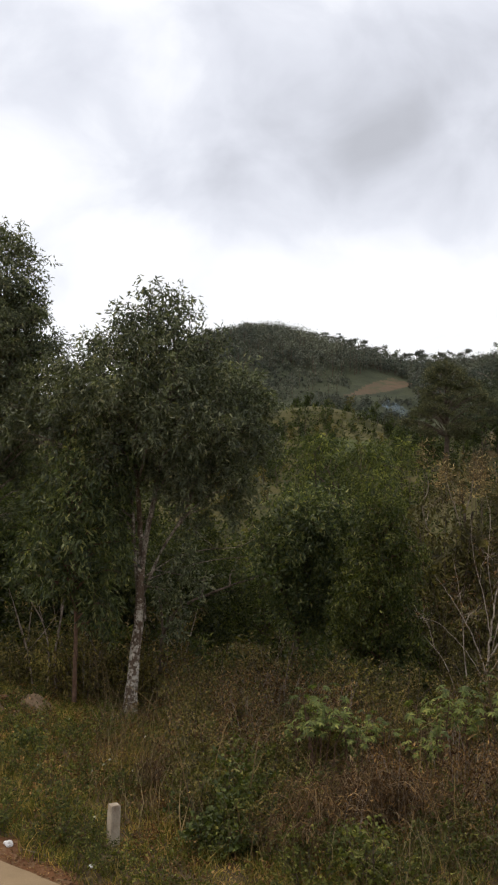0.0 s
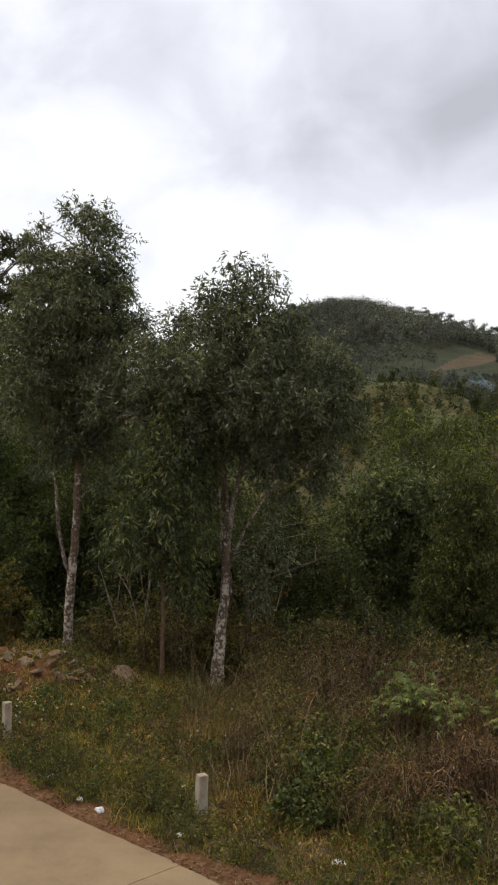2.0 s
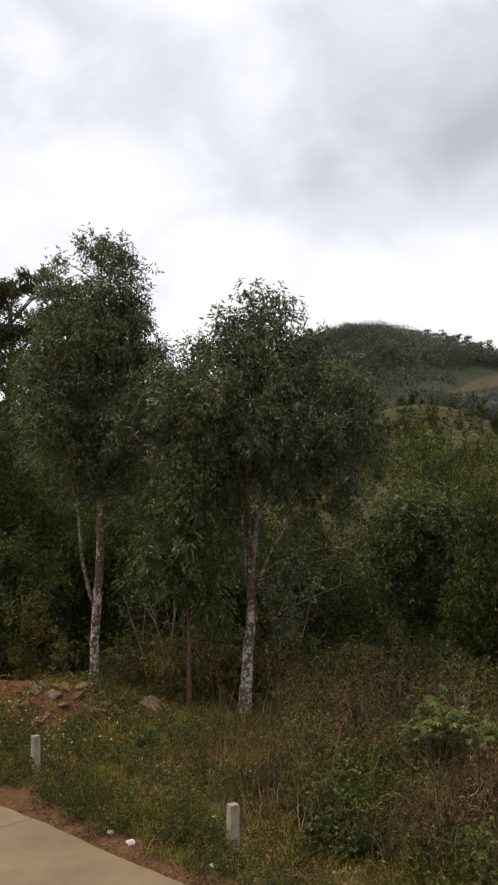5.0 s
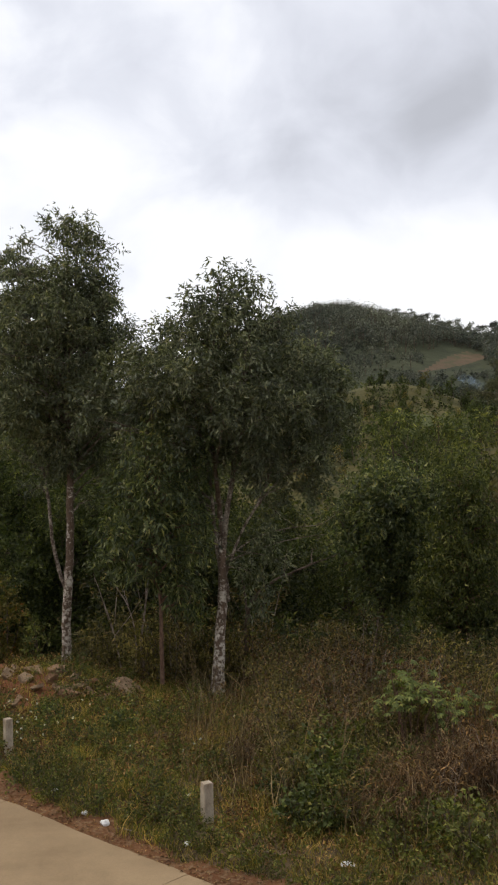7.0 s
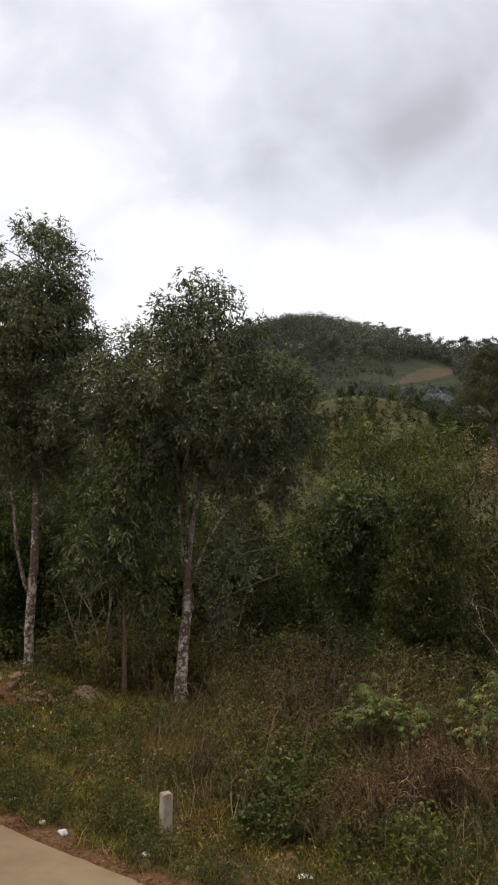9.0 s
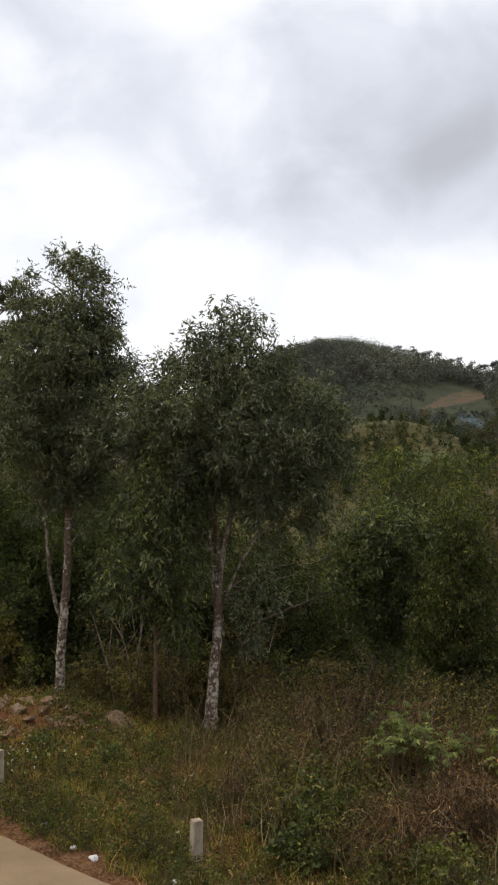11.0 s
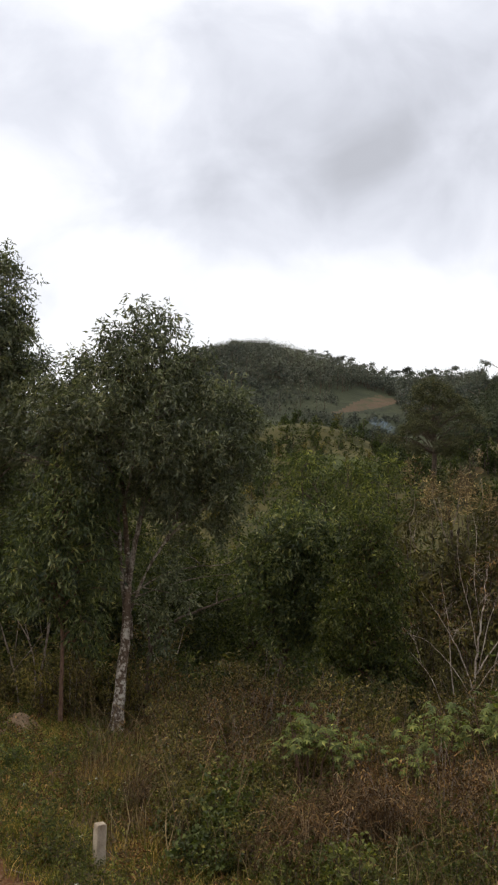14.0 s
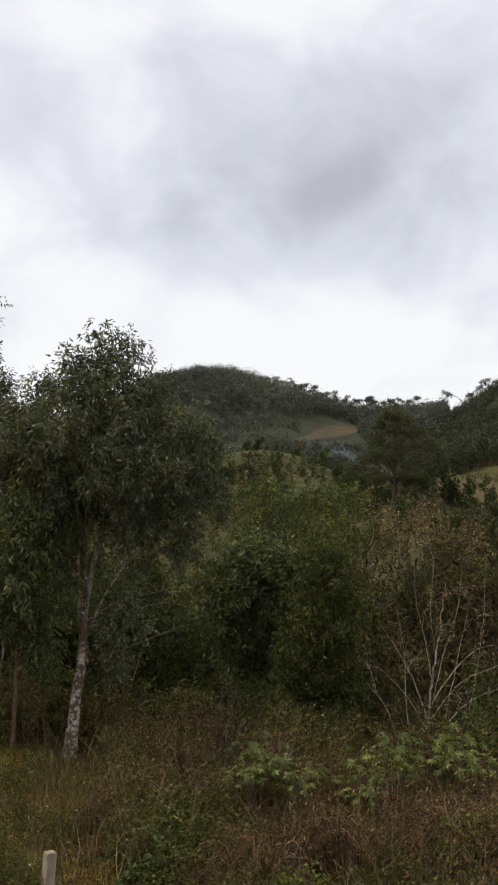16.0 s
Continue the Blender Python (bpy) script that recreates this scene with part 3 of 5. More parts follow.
plant("gum_tree", "tall pale-barked tree with drooping narrow grey-green leaves, forked trunk", "tree", rooted(-3.99, 23.6),
      [[(0.00, 0.00, -0.21, 0.14), (0.03, 0.00, 0.26, 0.116), (0.07, 0.00, 1.18, 0.107), (0.13, -0.04, 1.90, 0.104), (0.22, -0.02, 3.15, 0.091), (0.28, -0.12, 4.46, 0.079), (0.24, 0.11, 5.64, 0.067), (0.34, -0.18, 7.21, 0.049), (0.54, 0.20, 9.18, 0.03), (0.60, -0.13, 9.70, 0.01)],
       [(0.12, 0.00, 1.86, 0.067), (-0.04, 0.00, 2.25, 0.049), (-0.18, 0.00, 2.95, 0.043), (-0.24, -0.05, 3.93, 0.037), (-0.35, 0.17, 4.52, 0.029), (-0.51, 0.10, 5.24, 0.012)]],
      crown_masses([(4.5, -0.3, 0.8), (5.0, -0.8, 1.1), (5.7, -1.4, 1.3), (6.5, -1.8, 1.5), (7.4, -1.75, 1.8), (8.3, -1.3, 1.8), (8.8, -0.6, 1.65), (9.3, -0.3, 1.5), (9.8, -0.2, 1.3), (10.3, 0.0, 1.05)], 116, 0.36)
      + [(-0.85, 0.3, 9.6, 0.28), (-0.65, -0.3, 9.9, 0.2), (-0.8, 0.0, 9.2, 0.34), (-0.95, 0.2, 8.7, 0.34), (-0.6, -0.2, 8.9, 0.3), (1.75, 0.2, 7.7, 0.3), (1.9, 0.0, 7.1, 0.34), (2.1, 0.2, 6.6, 0.36), (2.3, 0.0, 6.1, 0.36), (1.9, -0.2, 5.7, 0.34), (-0.9, 0.5, 4.9, 0.3), (-0.6, 0.4, 4.3, 0.26), (1.0, 0.5, 4.5, 0.3), (0.7, 0.4, 3.9, 0.24), (1.5, 0.4, 5.0, 0.32), (-1.4, 0.4, 5.3, 0.3)],
      BARK_PALE, LEAF_GUM, density=64, per=13, size=0.26, sprigs=2, droop=0.6, leaf=(0.12, 0.036), limb_mat=BARK_STEM, twigs_every=5, group="pale-barked trees")
plant("gum_tree", "pale-barked tree with broad crown of drooping leaves and several stems", "tree", rooted(-0.43, 21.5),
      [[(-0.01, 0.00, -0.02, 0.183), (0.01, 0.00, 0.34, 0.14), (0.07, 0.00, 1.12, 0.112), (0.16, -0.02, 2.19, 0.098), (0.19, 0.01, 3.09, 0.079), (0.16, 0.33, 3.75, 0.061), (0.11, -0.04, 4.58, 0.051), (0.00, 0.08, 5.78, 0.039), (0.12, 0.10, 7.21, 0.037), (0.30, 0.06, 8.64, 0.012)],
       [(0.18, 0.00, 2.91, 0.067), (0.30, 0.00, 3.75, 0.059), (0.45, 0.00, 4.58, 0.049), (0.56, 0.04, 5.54, 0.039), (0.78, 0.19, 6.97, 0.037), (0.90, -0.26, 8.17, 0.012)],
       [(0.23, 0.00, 2.49, 0.034), (0.60, 0.00, 3.39, 0.03), (1.02, 0.00, 4.10, 0.026), (1.31, 0.14, 4.82, 0.022), (1.67, 0.14, 5.78, 0.018), (2.09, -0.08, 6.49, 0.01)],
       [(0.14, 0.05, 2.5, 0.05), (0.04, 0.1, 3.5, 0.042), (-0.05, 0.1, 4.7, 0.03), (-0.3, 0.0, 6.0, 0.012)],
       [(0.24, 0.00, 2.85, 0.02), (0.90, 0.00, 3.27, 0.014), (1.61, 0.00, 3.45, 0.011), (2.21, -0.12, 3.51, 0.008), (2.59, -0.05, 3.69, 0.003)],
       [(0.27, 0.00, 2.79, 0.016), (1.13, 0.00, 3.09, 0.012), (1.85, 0.00, 3.24, 0.009), (2.45, 0.11, 3.29, 0.003)],
       [(0.42, 0.00, 3.03, 0.014), (1.02, 0.00, 2.91, 0.01), (1.49, 0.00, 2.79, 0.006), (1.85, 0.26, 2.91, 0.002)],
       [(0.25, 0.00, 2.31, 0.055), (0.26, 0.00, 1.95, 0.049), (0.23, 0.00, 2.43, 0.061)]],
      crown_masses([(4.65, 0.5, 2.6), (5.1, -0.3, 2.9), (5.5, -1.4, 3.0), (6.2, -2.0, 3.1), (6.9, -2.0, 2.85), (7.2, -1.6, 2.4), (7.6, -0.9, 2.0), (8.1, -0.5, 1.7), (8.6, -0.2, 1.4), (8.85, 0.05, 1.15)], 124, 0.36)
      + [(-0.95, 0.2, 7.85, 0.22), (-0.85, 0.1, 7.5, 0.3), (-1.95, 0.1, 7.25, 0.26), (-1.6, 0.2, 7.05, 0.34), (-2.1, 0.4, 6.7, 0.36), (-2.45, 0.2, 6.4, 0.36), (-2.4, 0.0, 5.9, 0.4), (-1.2, 0.0, 7.3, 0.34), (-0.6, 0.3, 7.7, 0.34), (1.75, -0.2, 7.85, 0.2), (-1.5, 0.4, 4.9, 0.32), (-0.9, 0.5, 4.5, 0.3), (-0.5, 0.5, 4.1, 0.28), (1.6, 0.3, 4.3, 0.3), (2.1, 0.2, 4.1, 0.26), (1.2, 0.4, 3.9, 0.26), (1.1, -0.5, 3.3, 0.3), (0.75, -0.35, 2.6, 0.34), (1.35, -0.2, 2.75, 0.3), (0.95, -0.6, 1.95, 0.26), (2.35, 0.3, 4.45, 0.26)],
      BARK_PALE, LEAF_GUM, density=64, per=13, size=0.26, sprigs=2, droop=0.6, leaf=(0.12, 0.036), limb_mat=BARK_STEM, twigs_every=5, group="pale-barked trees")
plant("young_tree", "young tree with thin brown trunk and long hanging lance-shaped leaves", "tree", rooted(-1.58, 21.2),
      [[(0.00, 0.00, 0.22, 0.05), (0.01, 0.00, 1.06, 0.042), (0.02, 0.00, 1.89, 0.038), (-0.05, -0.12, 2.83, 0.035), (-0.18, -0.00, 4.01, 0.025), (-0.22, -0.08, 5.42, 0.01)]],
      crown_masses([(1.8, 0.15, 0.75), (2.3, -0.4, 0.95), (2.9, -1.25, 1.2), (3.7, -1.35, 1.25), (4.5, -0.95, 1.3), (5.4, -0.6, 1.3), (6.2, -0.15, 0.95)], 58, 0.36),
      BARK_RED, LEAF_YOUNG, density=46, per=10, size=0.28, droop=0.9, leaf=(0.15, 0.042), twigs_every=5)
plant("sapling", "slender pale-stemmed sapling with few leaves", "tree", rooted(-2.06, 22.5),
      [[(0.00, 0.00, 0.23, 0.028), (-0.05, 0.00, 0.85, 0.025), (0.05, 0.00, 1.60, 0.022), (0.14, 0.12, 2.35, 0.018), (0.09, -0.21, 3.23, 0.01)], [(-0.18, 0.00, 0.23, 0.02), (-0.18, 0.00, 1.10, 0.017), (-0.33, 0.00, 1.73, 0.015), (-0.64, 0.10, 2.23, 0.006)]],
      [(0.09, 1.10, 3.23, 0.31), (0.17, 0.05, 2.73, 0.25), (-0.51, 0.74, 1.98, 0.18)], BARK_BARE, LEAF_OLIVE, density=9, per=8, size=0.4, droop=0.8, leaf=(0.14, 0.035))

plant("leaning_tree", "thin dark leaning tree with an arching limb", "tree", rooted(0.14, 22.6),
      [[(0.00, 0.00, 0.01, 0.06), (0.05, 0.00, 0.82, 0.05), (0.13, 0.00, 1.70, 0.042), (0.48, 0.05, 2.20, 0.034), (1.23, -0.02, 2.58, 0.025), (2.36, 0.10, 2.96, 0.008)], [(0.11, 0.00, 1.58, 0.03), (0.04, 0.00, 2.33, 0.022), (-0.15, 0.00, 2.96, 0.008)]],
      [(2.36, -0.10, 2.96, 0.33), (1.73, 0.84, 2.96, 0.30), (1.10, 0.77, 2.96, 0.28), (-0.15, -0.48, 2.83, 0.23), (0.60, -1.25, 2.45, 0.20)], BARK_BROWN, LEAF_DEEP, density=22, per=10, size=0.4, droop=0.5, leaf=(0.12, 0.05))
plant("sapling", "young yellow-green sapling behind the rubble heap", "tree", rooted(-4.94, 25.0),
      [[(0, 0, -0.1, 0.02), (0.05, 0, 0.6, 0.015), (0, 0, 1.3, 0.005)], [(0.02, 0, 0.3, 0.012), (0.3, 0.1, 0.9, 0.004)]],
      [(0, 0, 1.2, 0.26), (0.3, 0, 0.9, 0.22), (-0.2, 0.1, 0.8, 0.22), (0.05, -0.1, 0.5, 0.2)], BARK_BROWN, LEAF_LIME, density=40, per=9, size=0.26, droop=0.3, leaf=(0.12, 0.045))
plant("shrub", "bushy shrub with rusty orange young leaves at the wood's edge", "shrub", rooted(-5.9, 26.0),
      [[(0, 0, -0.1, 0.03), (0.05, 0, 1.0, 0.02), (0.1, 0, 2.2, 0.006)], [(0.02, 0, 0.6, 0.02), (0.4, 0.1, 1.7, 0.005)]],
      crown_masses([(0.6, -0.5, 0.6), (1.4, -0.8, 0.8), (2.1, -0.5, 0.6), (2.5, -0.2, 0.3)], 14, 0.34), BARK_BROWN, LEAF_EMBER, density=34, per=9, size=0.3, droop=0.4, leaf=(0.11, 0.045))
for sx, sy, sh, lean in ((-2.6, 23.2, 2.4, -0.6), (-2.2, 24.0, 3.0, 0.15), (-1.3, 23.4, 2.4, 0.35), (0.6, 23.6, 2.4, 0.5), (-3.0, 24.4, 2.2, 0.2)):
    plant("sapling", "thin grey bare-stemmed sapling under the trees", "tree", rooted(sx, sy),
          [[(0, 0, -0.1, 0.022), (lean * 0.3, 0.05, sh * 0.4, 0.018), (lean * 0.7, 0, sh * 0.75, 0.012), (lean, -0.05, sh, 0.004)], [(lean * 0.3, 0.05, sh * 0.4, 0.012), (-lean * 0.5, 0, sh * 0.65, 0.008), (-lean, 0, sh * 0.85, 0.003)]],
          [(lean, 0, sh * 0.95, 0.3), (-lean, 0, sh * 0.85, 0.2)], BARK_BARE, LEAF_SCRUB, density=10, per=5, size=0.35, droop=0.6, leaf=(0.11, 0.035), sides=6)

# ---- trees below the verge, down the slope ----
plant("broadleaf_tree", "dark spreading broadleaf tree growing below the road", "tree", rooted(3.0, 27.5),
      [[(0.6, 0.0, -0.5, 0.12), (0.8, 0.0, 1.6, 0.10), (1.1, 0.1, 3.2, 0.08), (1.4, 0.0, 4.8, 0.05), (1.6, 0.0, 6.0, 0.02)], [(1.0, 0.0, 2.6, 0.06), (0.4, 0.1, 3.9, 0.05), (-0.1, 0.0, 5.0, 0.02)], [(1.1, 0.0, 3.1, 0.06), (2.0, 0.0, 4.4, 0.04), (2.5, 0.1, 5.4, 0.02)]],
      crown_masses([(2.9, 0.3, 2.4), (3.9, -0.2, 2.5), (4.9, -0.4, 2.7), (5.7, 0.0, 2.5), (6.2, 0.5, 2.3)], 46, 0.5, 0.7),
      BARK_BROWN, LEAF_YOUNG, density=36, per=12, size=0.36, droop=0.6, leaf=(0.15, 0.05), sprigs=2)
plant("broadleaf_tree", "tall leafy dark green tree with hanging sprays below the road", "tree", rooted(4.7, 25.5),
      [[(1.1, 0.0, -0.5, 0.09), (1.15, 0.0, 1.6, 0.08), (1.1, 0.1, 3.4, 0.06), (1.2, 0.0, 5.4, 0.02)]],
      crown_masses([(-0.2, 1.4, 2.4), (0.4, 0.9, 2.45), (1.5, 0.2, 2.3), (2.9, -0.2, 2.3), (4.2, 0.0, 2.1), (5.3, 0.3, 1.95), (5.95, 0.7, 1.6)], 74, 0.42),
      BARK_RED, LEAF_DARK, density=34, per=12, size=0.36, droop=0.8, leaf=(0.14, 0.042), sprigs=3, minfork=0.05)
plant("light_tree", "open light green tree with yellow-green shoots and dark forked branches", "tree", rooted(6.95, 38),
      [[(0.1, 0.0, 5.8, 0.12), (0.25, 0.0, 7.6, 0.1), (0.38, 0.0, 8.5, 0.085), (0.9, -0.05, 9.45, 0.05), (1.3, 0.22, 10.3, 0.02)], [(0.36, 0.0, 8.4, 0.07), (0.0, 0.0, 9.2, 0.05), (-0.4, 0.0, 10.2, 0.02)]],
      crown_masses([(7.4, -0.8, 1.4), (8.5, -1.7, 1.9), (9.6, -2.3, 2.6), (10.6, -2.1, 2.9), (11.2, -1.5, 2.6)], 30, 0.6),
      BARK_BROWN, LEAF_LIGHT, density=10, per=12, size=0.5, droop=0.7, leaf=(0.19, 0.058), sprigs=3)
for lx, ly, lz in ((5.82, 36.5, 5.5), (7.5, 36.5, 5.6), (9.0, 36.5, 5.65), (7.36, 35.5, 4.4), (9.33, 36.5, 4.75), (5.2, 36.4, 4.3), (8.3, 36.0, 5.0)):
    plant("young_tree", "slender sapling with yellow-green feathery shoots on the slope", "tree", rooted(lx, ly),
          [[(0, 0, -0.3, 0.045), (0.1, 0, (lz - ground_at(lx, ly)) * 0.5, 0.035), (0, 0, lz - ground_at(lx, ly), 0.012)]],
          [(rng.normal() * 0.28, rng.normal() * 0.2, lz - ground_at(lx, ly) + rng.uniform(-0.7, 0.3), rng.uniform(0.22, 0.4)) for _ in range(6)],
          BARK_BROWN, LEAF_LIME, density=13, per=12, size=0.5, droop=0.55, leaf=(0.2, 0.05), group="lime-green saplings", sides=6)
plant("dry_tree", "half-dry tree with rusty leaves and bare twigs", "tree", rooted(10.12, 32),
      [[(-0.09, 0.00, 2.87, 0.12), (-0.12, 0.00, 4.65, 0.1), (-0.04, 0.00, 6.43, 0.07), (-0.18, 0.12, 8.21, 0.03)], [(-0.11, 0.00, 4.47, 0.08), (0.89, 0.00, 6.25, 0.05), (1.60, 0.00, 7.85, 0.02)], [(-0.12, 0.00, 4.12, 0.07), (-1.07, 0.00, 5.89, 0.04), (-1.42, 0.00, 7.32, 0.02)],
       [(-0.04, 0.00, 6.43, 0.03), (-0.44, 0.00, 7.67, 0.022), (-0.71, 0.00, 8.47, 0.012), (-0.85, -0.09, 9.18, 0.004)], [(-0.18, 0.00, 7.32, 0.03), (0.09, 0.00, 8.21, 0.02), (0.21, 0.00, 9.09, 0.012), (0.36, -0.09, 9.63, 0.004)], [(0.89, 0.00, 6.25, 0.03), (0.71, 0.00, 7.49, 0.02), (0.92, 0.00, 8.56, 0.012), (0.85, 0.06, 9.27, 0.004)],
       [(1.24, 0.00, 7.05, 0.03), (1.56, 0.00, 8.21, 0.02), (1.81, 0.00, 8.74, 0.01), (1.92, 0.02, 9.27, 0.004)], [(1.33, 0.00, 7.32, 0.025), (2.13, 0.00, 8.21, 0.018), (2.49, 0.00, 8.56, 0.01), (2.76, -0.07, 9.01, 0.003)], [(-1.24, 0.00, 6.78, 0.022), (-1.51, 0.00, 7.67, 0.016), (-1.33, 0.00, 8.29, 0.01), (-1.42, -0.04, 8.83, 0.003)]],
      [(-0.18, 1.42, 8.56, 0.60), (-0.89, 0.62, 7.85, 0.68), (0.53, -1.35, 8.03, 0.68), (1.42, -0.15, 7.85, 0.68), (-1.42, 2.04, 6.78, 0.75), (-0.18, -2.49, 6.78, 0.89), (1.07, -2.17, 6.61, 0.89), (1.96, -3.64, 6.78, 0.80), (-0.89, -1.39, 5.54, 0.80), (0.53, 0.61, 5.18, 0.89), (1.78, 0.03, 5.18, 0.89), (2.49, 0.85, 6.25, 0.80)],
      BARK_BROWN, LEAF_RUST, density=38, per=12, size=0.6, droop=0.4, leaf=(0.13, 0.045), twigs_every=2, limb_mat=BARK_BARE)
plant("bare_tree", "leafless grey-barked small tree with many spreading branches", "tree", rooted(7.72, 23),
      [[(0.00, 0.00, 0.16, 0.0324), (0.06, 0.00, 1.05, 0.027), (0.13, 0.00, 2.07, 0.0215), (0.26, -0.02, 3.09, 0.0162), (0.45, 0.15, 4.24, 0.0054)], [(0.05, 0.00, 0.92, 0.0189), (-0.32, 0.00, 1.94, 0.014), (-0.77, 0.00, 2.71, 0.0086), (-1.21, 0.06, 3.35, 0.0032)],
       [(0.09, 0.00, 1.43, 0.0189), (0.64, 0.00, 2.20, 0.014), (1.21, 0.00, 2.71, 0.0086), (1.60, -0.19, 2.84, 0.0032)], [(0.03, 0.00, 0.54, 0.0162), (0.70, 0.00, 0.92, 0.0118), (1.47, 0.00, 1.05, 0.0043)], [(-0.32, 0.00, 0.28, 0.0151), (-0.51, 0.00, 1.43, 0.0118), (-0.58, 0.00, 2.58, 0.0075), (-0.83, -0.05, 3.86, 0.0027)],
       [(0.32, 0.00, 0.16, 0.0162), (0.51, 0.00, 1.43, 0.013), (0.77, 0.00, 2.71, 0.0086), (0.96, -0.20, 3.99, 0.0027)], [(0.13, 0.00, 1.82, 0.0134), (-0.06, 0.00, 2.84, 0.0098), (-0.32, 0.00, 3.86, 0.0065), (-0.38, 0.02, 4.76, 0.0024)], [(-0.58, 0.00, 0.28, 0.013), (-0.96, 0.00, 1.31, 0.0098), (-1.47, 0.00, 1.94, 0.0032)],
       [(0.70, 0.00, 0.28, 0.013), (1.09, 0.00, 1.56, 0.0098), (1.34, 0.00, 3.35, 0.0054), (1.41, 0.12, 4.37, 0.0024)],
       [(0.09, 0.00, 1.31, 0.0115), (0.38, 0.00, 2.58, 0.0092), (0.70, 0.00, 3.61, 0.0058), (0.83, 0.01, 4.88, 0.0024)], [(0.01, 0.00, 0.41, 0.0126), (0.96, 0.00, 1.43, 0.0098), (1.85, 0.00, 1.82, 0.0069), (2.49, -0.11, 2.01, 0.0024)], [(0.03, 0.00, 0.79, 0.0115), (-0.45, 0.00, 1.56, 0.0086), (-1.09, 0.00, 2.20, 0.0058), (-1.66, 0.10, 2.39, 0.0024)],
       [(0.06, 0.00, 1.05, 0.0115), (0.83, 0.00, 1.94, 0.0086), (1.72, 0.00, 2.33, 0.0058), (2.30, -0.15, 2.84, 0.0024)], [(0.19, 0.00, 2.58, 0.0086), (0.04, 0.00, 3.61, 0.0063), (0.09, 0.00, 4.63, 0.0046), (0.00, 0.10, 5.27, 0.0024)]],
      [(0.51, -0.31, 4.12, 0.51), (0.19, -0.50, 3.35, 0.56), (-0.83, -0.78, 3.09, 0.51), (-0.32, 0.08, 2.46, 0.51), (0.96, -1.17, 2.84, 0.56), (1.34, -2.86, 2.07, 0.51), (-1.21, 1.10, 2.20, 0.43), (0.58, -0.66, 1.69, 0.51), (-0.32, -1.32, 3.99, 0.46), (1.21, -0.54, 3.61, 0.46)],
      BARK_WHITE, LEAF_DRY, density=26, per=3, size=0.4, droop=0.3, leaf=(0.1, 0.035), twigs_every=1, wobble=0.045)
for lx, ly, top, w in ((-7.9, 30, 6.6, 2.0), (-9.6, 33, 10.2, 2.3), (-11.2, 34, 11.4, 2.6), (-6.2, 30.5, 5.6, 1.8), (-8.6, 36, 9.6, 2.3), (-5.0, 33, 7.0, 2.0), (-3.2, 31, 5.8, 1.8), (-1.2, 35, 6.0, 2.0), (-6.2, 38, 8.9, 2.3), (-3.6, 37, 7.9, 2.2), (-4.6, 29.5, 4.2, 1.7), (-6.8, 27.8, 3.4, 1.6), (1.4, 33, 3.6, 2.0), (4.0, 36, 3.4, 2.1), (0.6, 29.5, 2.8, 1.7), (-0.8, 27.5, 2.6, 1.4), (-2.6, 27.2, 3.0, 1.5)):
    z0 = ground_at(lx, ly)
    h = top - z0
    plant("broadleaf_tree", "dense deep green broadleaf tree on the slope behind the verge", "tree", (lx, ly, z0),
          [[(0, 0, -0.3, 0.16), (0.05, 0, h * 0.3, 0.12), (-0.1, 0.1, h * 0.6, 0.08), (0, 0, h * 0.95, 0.015)]],
          crown_masses([(h * 0.16, -w * 0.6, w * 0.6), (h * 0.35, -w, w), (h * 0.6, -w, w), (h * 0.82, -w * 0.75, w * 0.75), (h * 0.97, -w * 0.2, w * 0.2)], 44, 0.6),
          BARK_BROWN, LEAF_GREEN if lx < -7 else LEAF_LIGHT if lx < -4 else LEAF_DARK, density=34, per=12, size=0.46, droop=0.5, leaf=(0.125, 0.052), limb_r=0.06, group="slope trees", sprigs=2)


# ---- pines ----
def pine(loc, h, spread, tiers, label, leaf_len=0.45, from_=0.45, dense=3.0):
    blobs = []
    for k in range(tiers):
        f = from_ + (0.97 - from_) * k / (tiers - 1)
        reach = spread * (0.75 + 0.25 * (f - from_) / (1 - from_))
        a0 = rng.random() * 6.28
        for m in range(9):
            a = a0 + m * 0.7 + rng.normal() * 0.25
            d = reach * rng.uniform(0.3, 1.0)
            blobs.append((math.cos(a) * d, math.sin(a) * d, h * f + rng.normal() * 0.012 * h, spread * rng.uniform(0.2, 0.36)))
    return plant("pine_tree", label, "tree", loc, [[(0, 0, -0.5, h * 0.02), (0.1, 0, h * 0.4, h * 0.015), (-0.1, 0, h * 0.7, h * 0.01), (0, 0, h * 0.98, 0.02)]], blobs,
                 BARK_RED, LEAF_PINE, density=dense, per=12, size=leaf_len * 1.3, droop=-0.2, leaf=(leaf_len, 0.05 + 0.08 * leaf_len), limb_r=0.09, flat=0.28, group="pines", limb_mat=BARK_BROWN)


for px_, py_, top, sp in ((-14.5, 60, 16.2, 3.6), (-10.2, 62, 14.2, 3.4), (-17.6, 61, 15.7, 3.6), (-12.4, 64, 14.8, 3.4), (-20.6, 62, 15.6, 4.2)):
    g = ground_at(px_, py_)
    pine((px_, py_, g), top - g, sp, 6, "tall old pine with flat-topped layered crown", leaf_len=0.34, from_=0.45, dense=8)


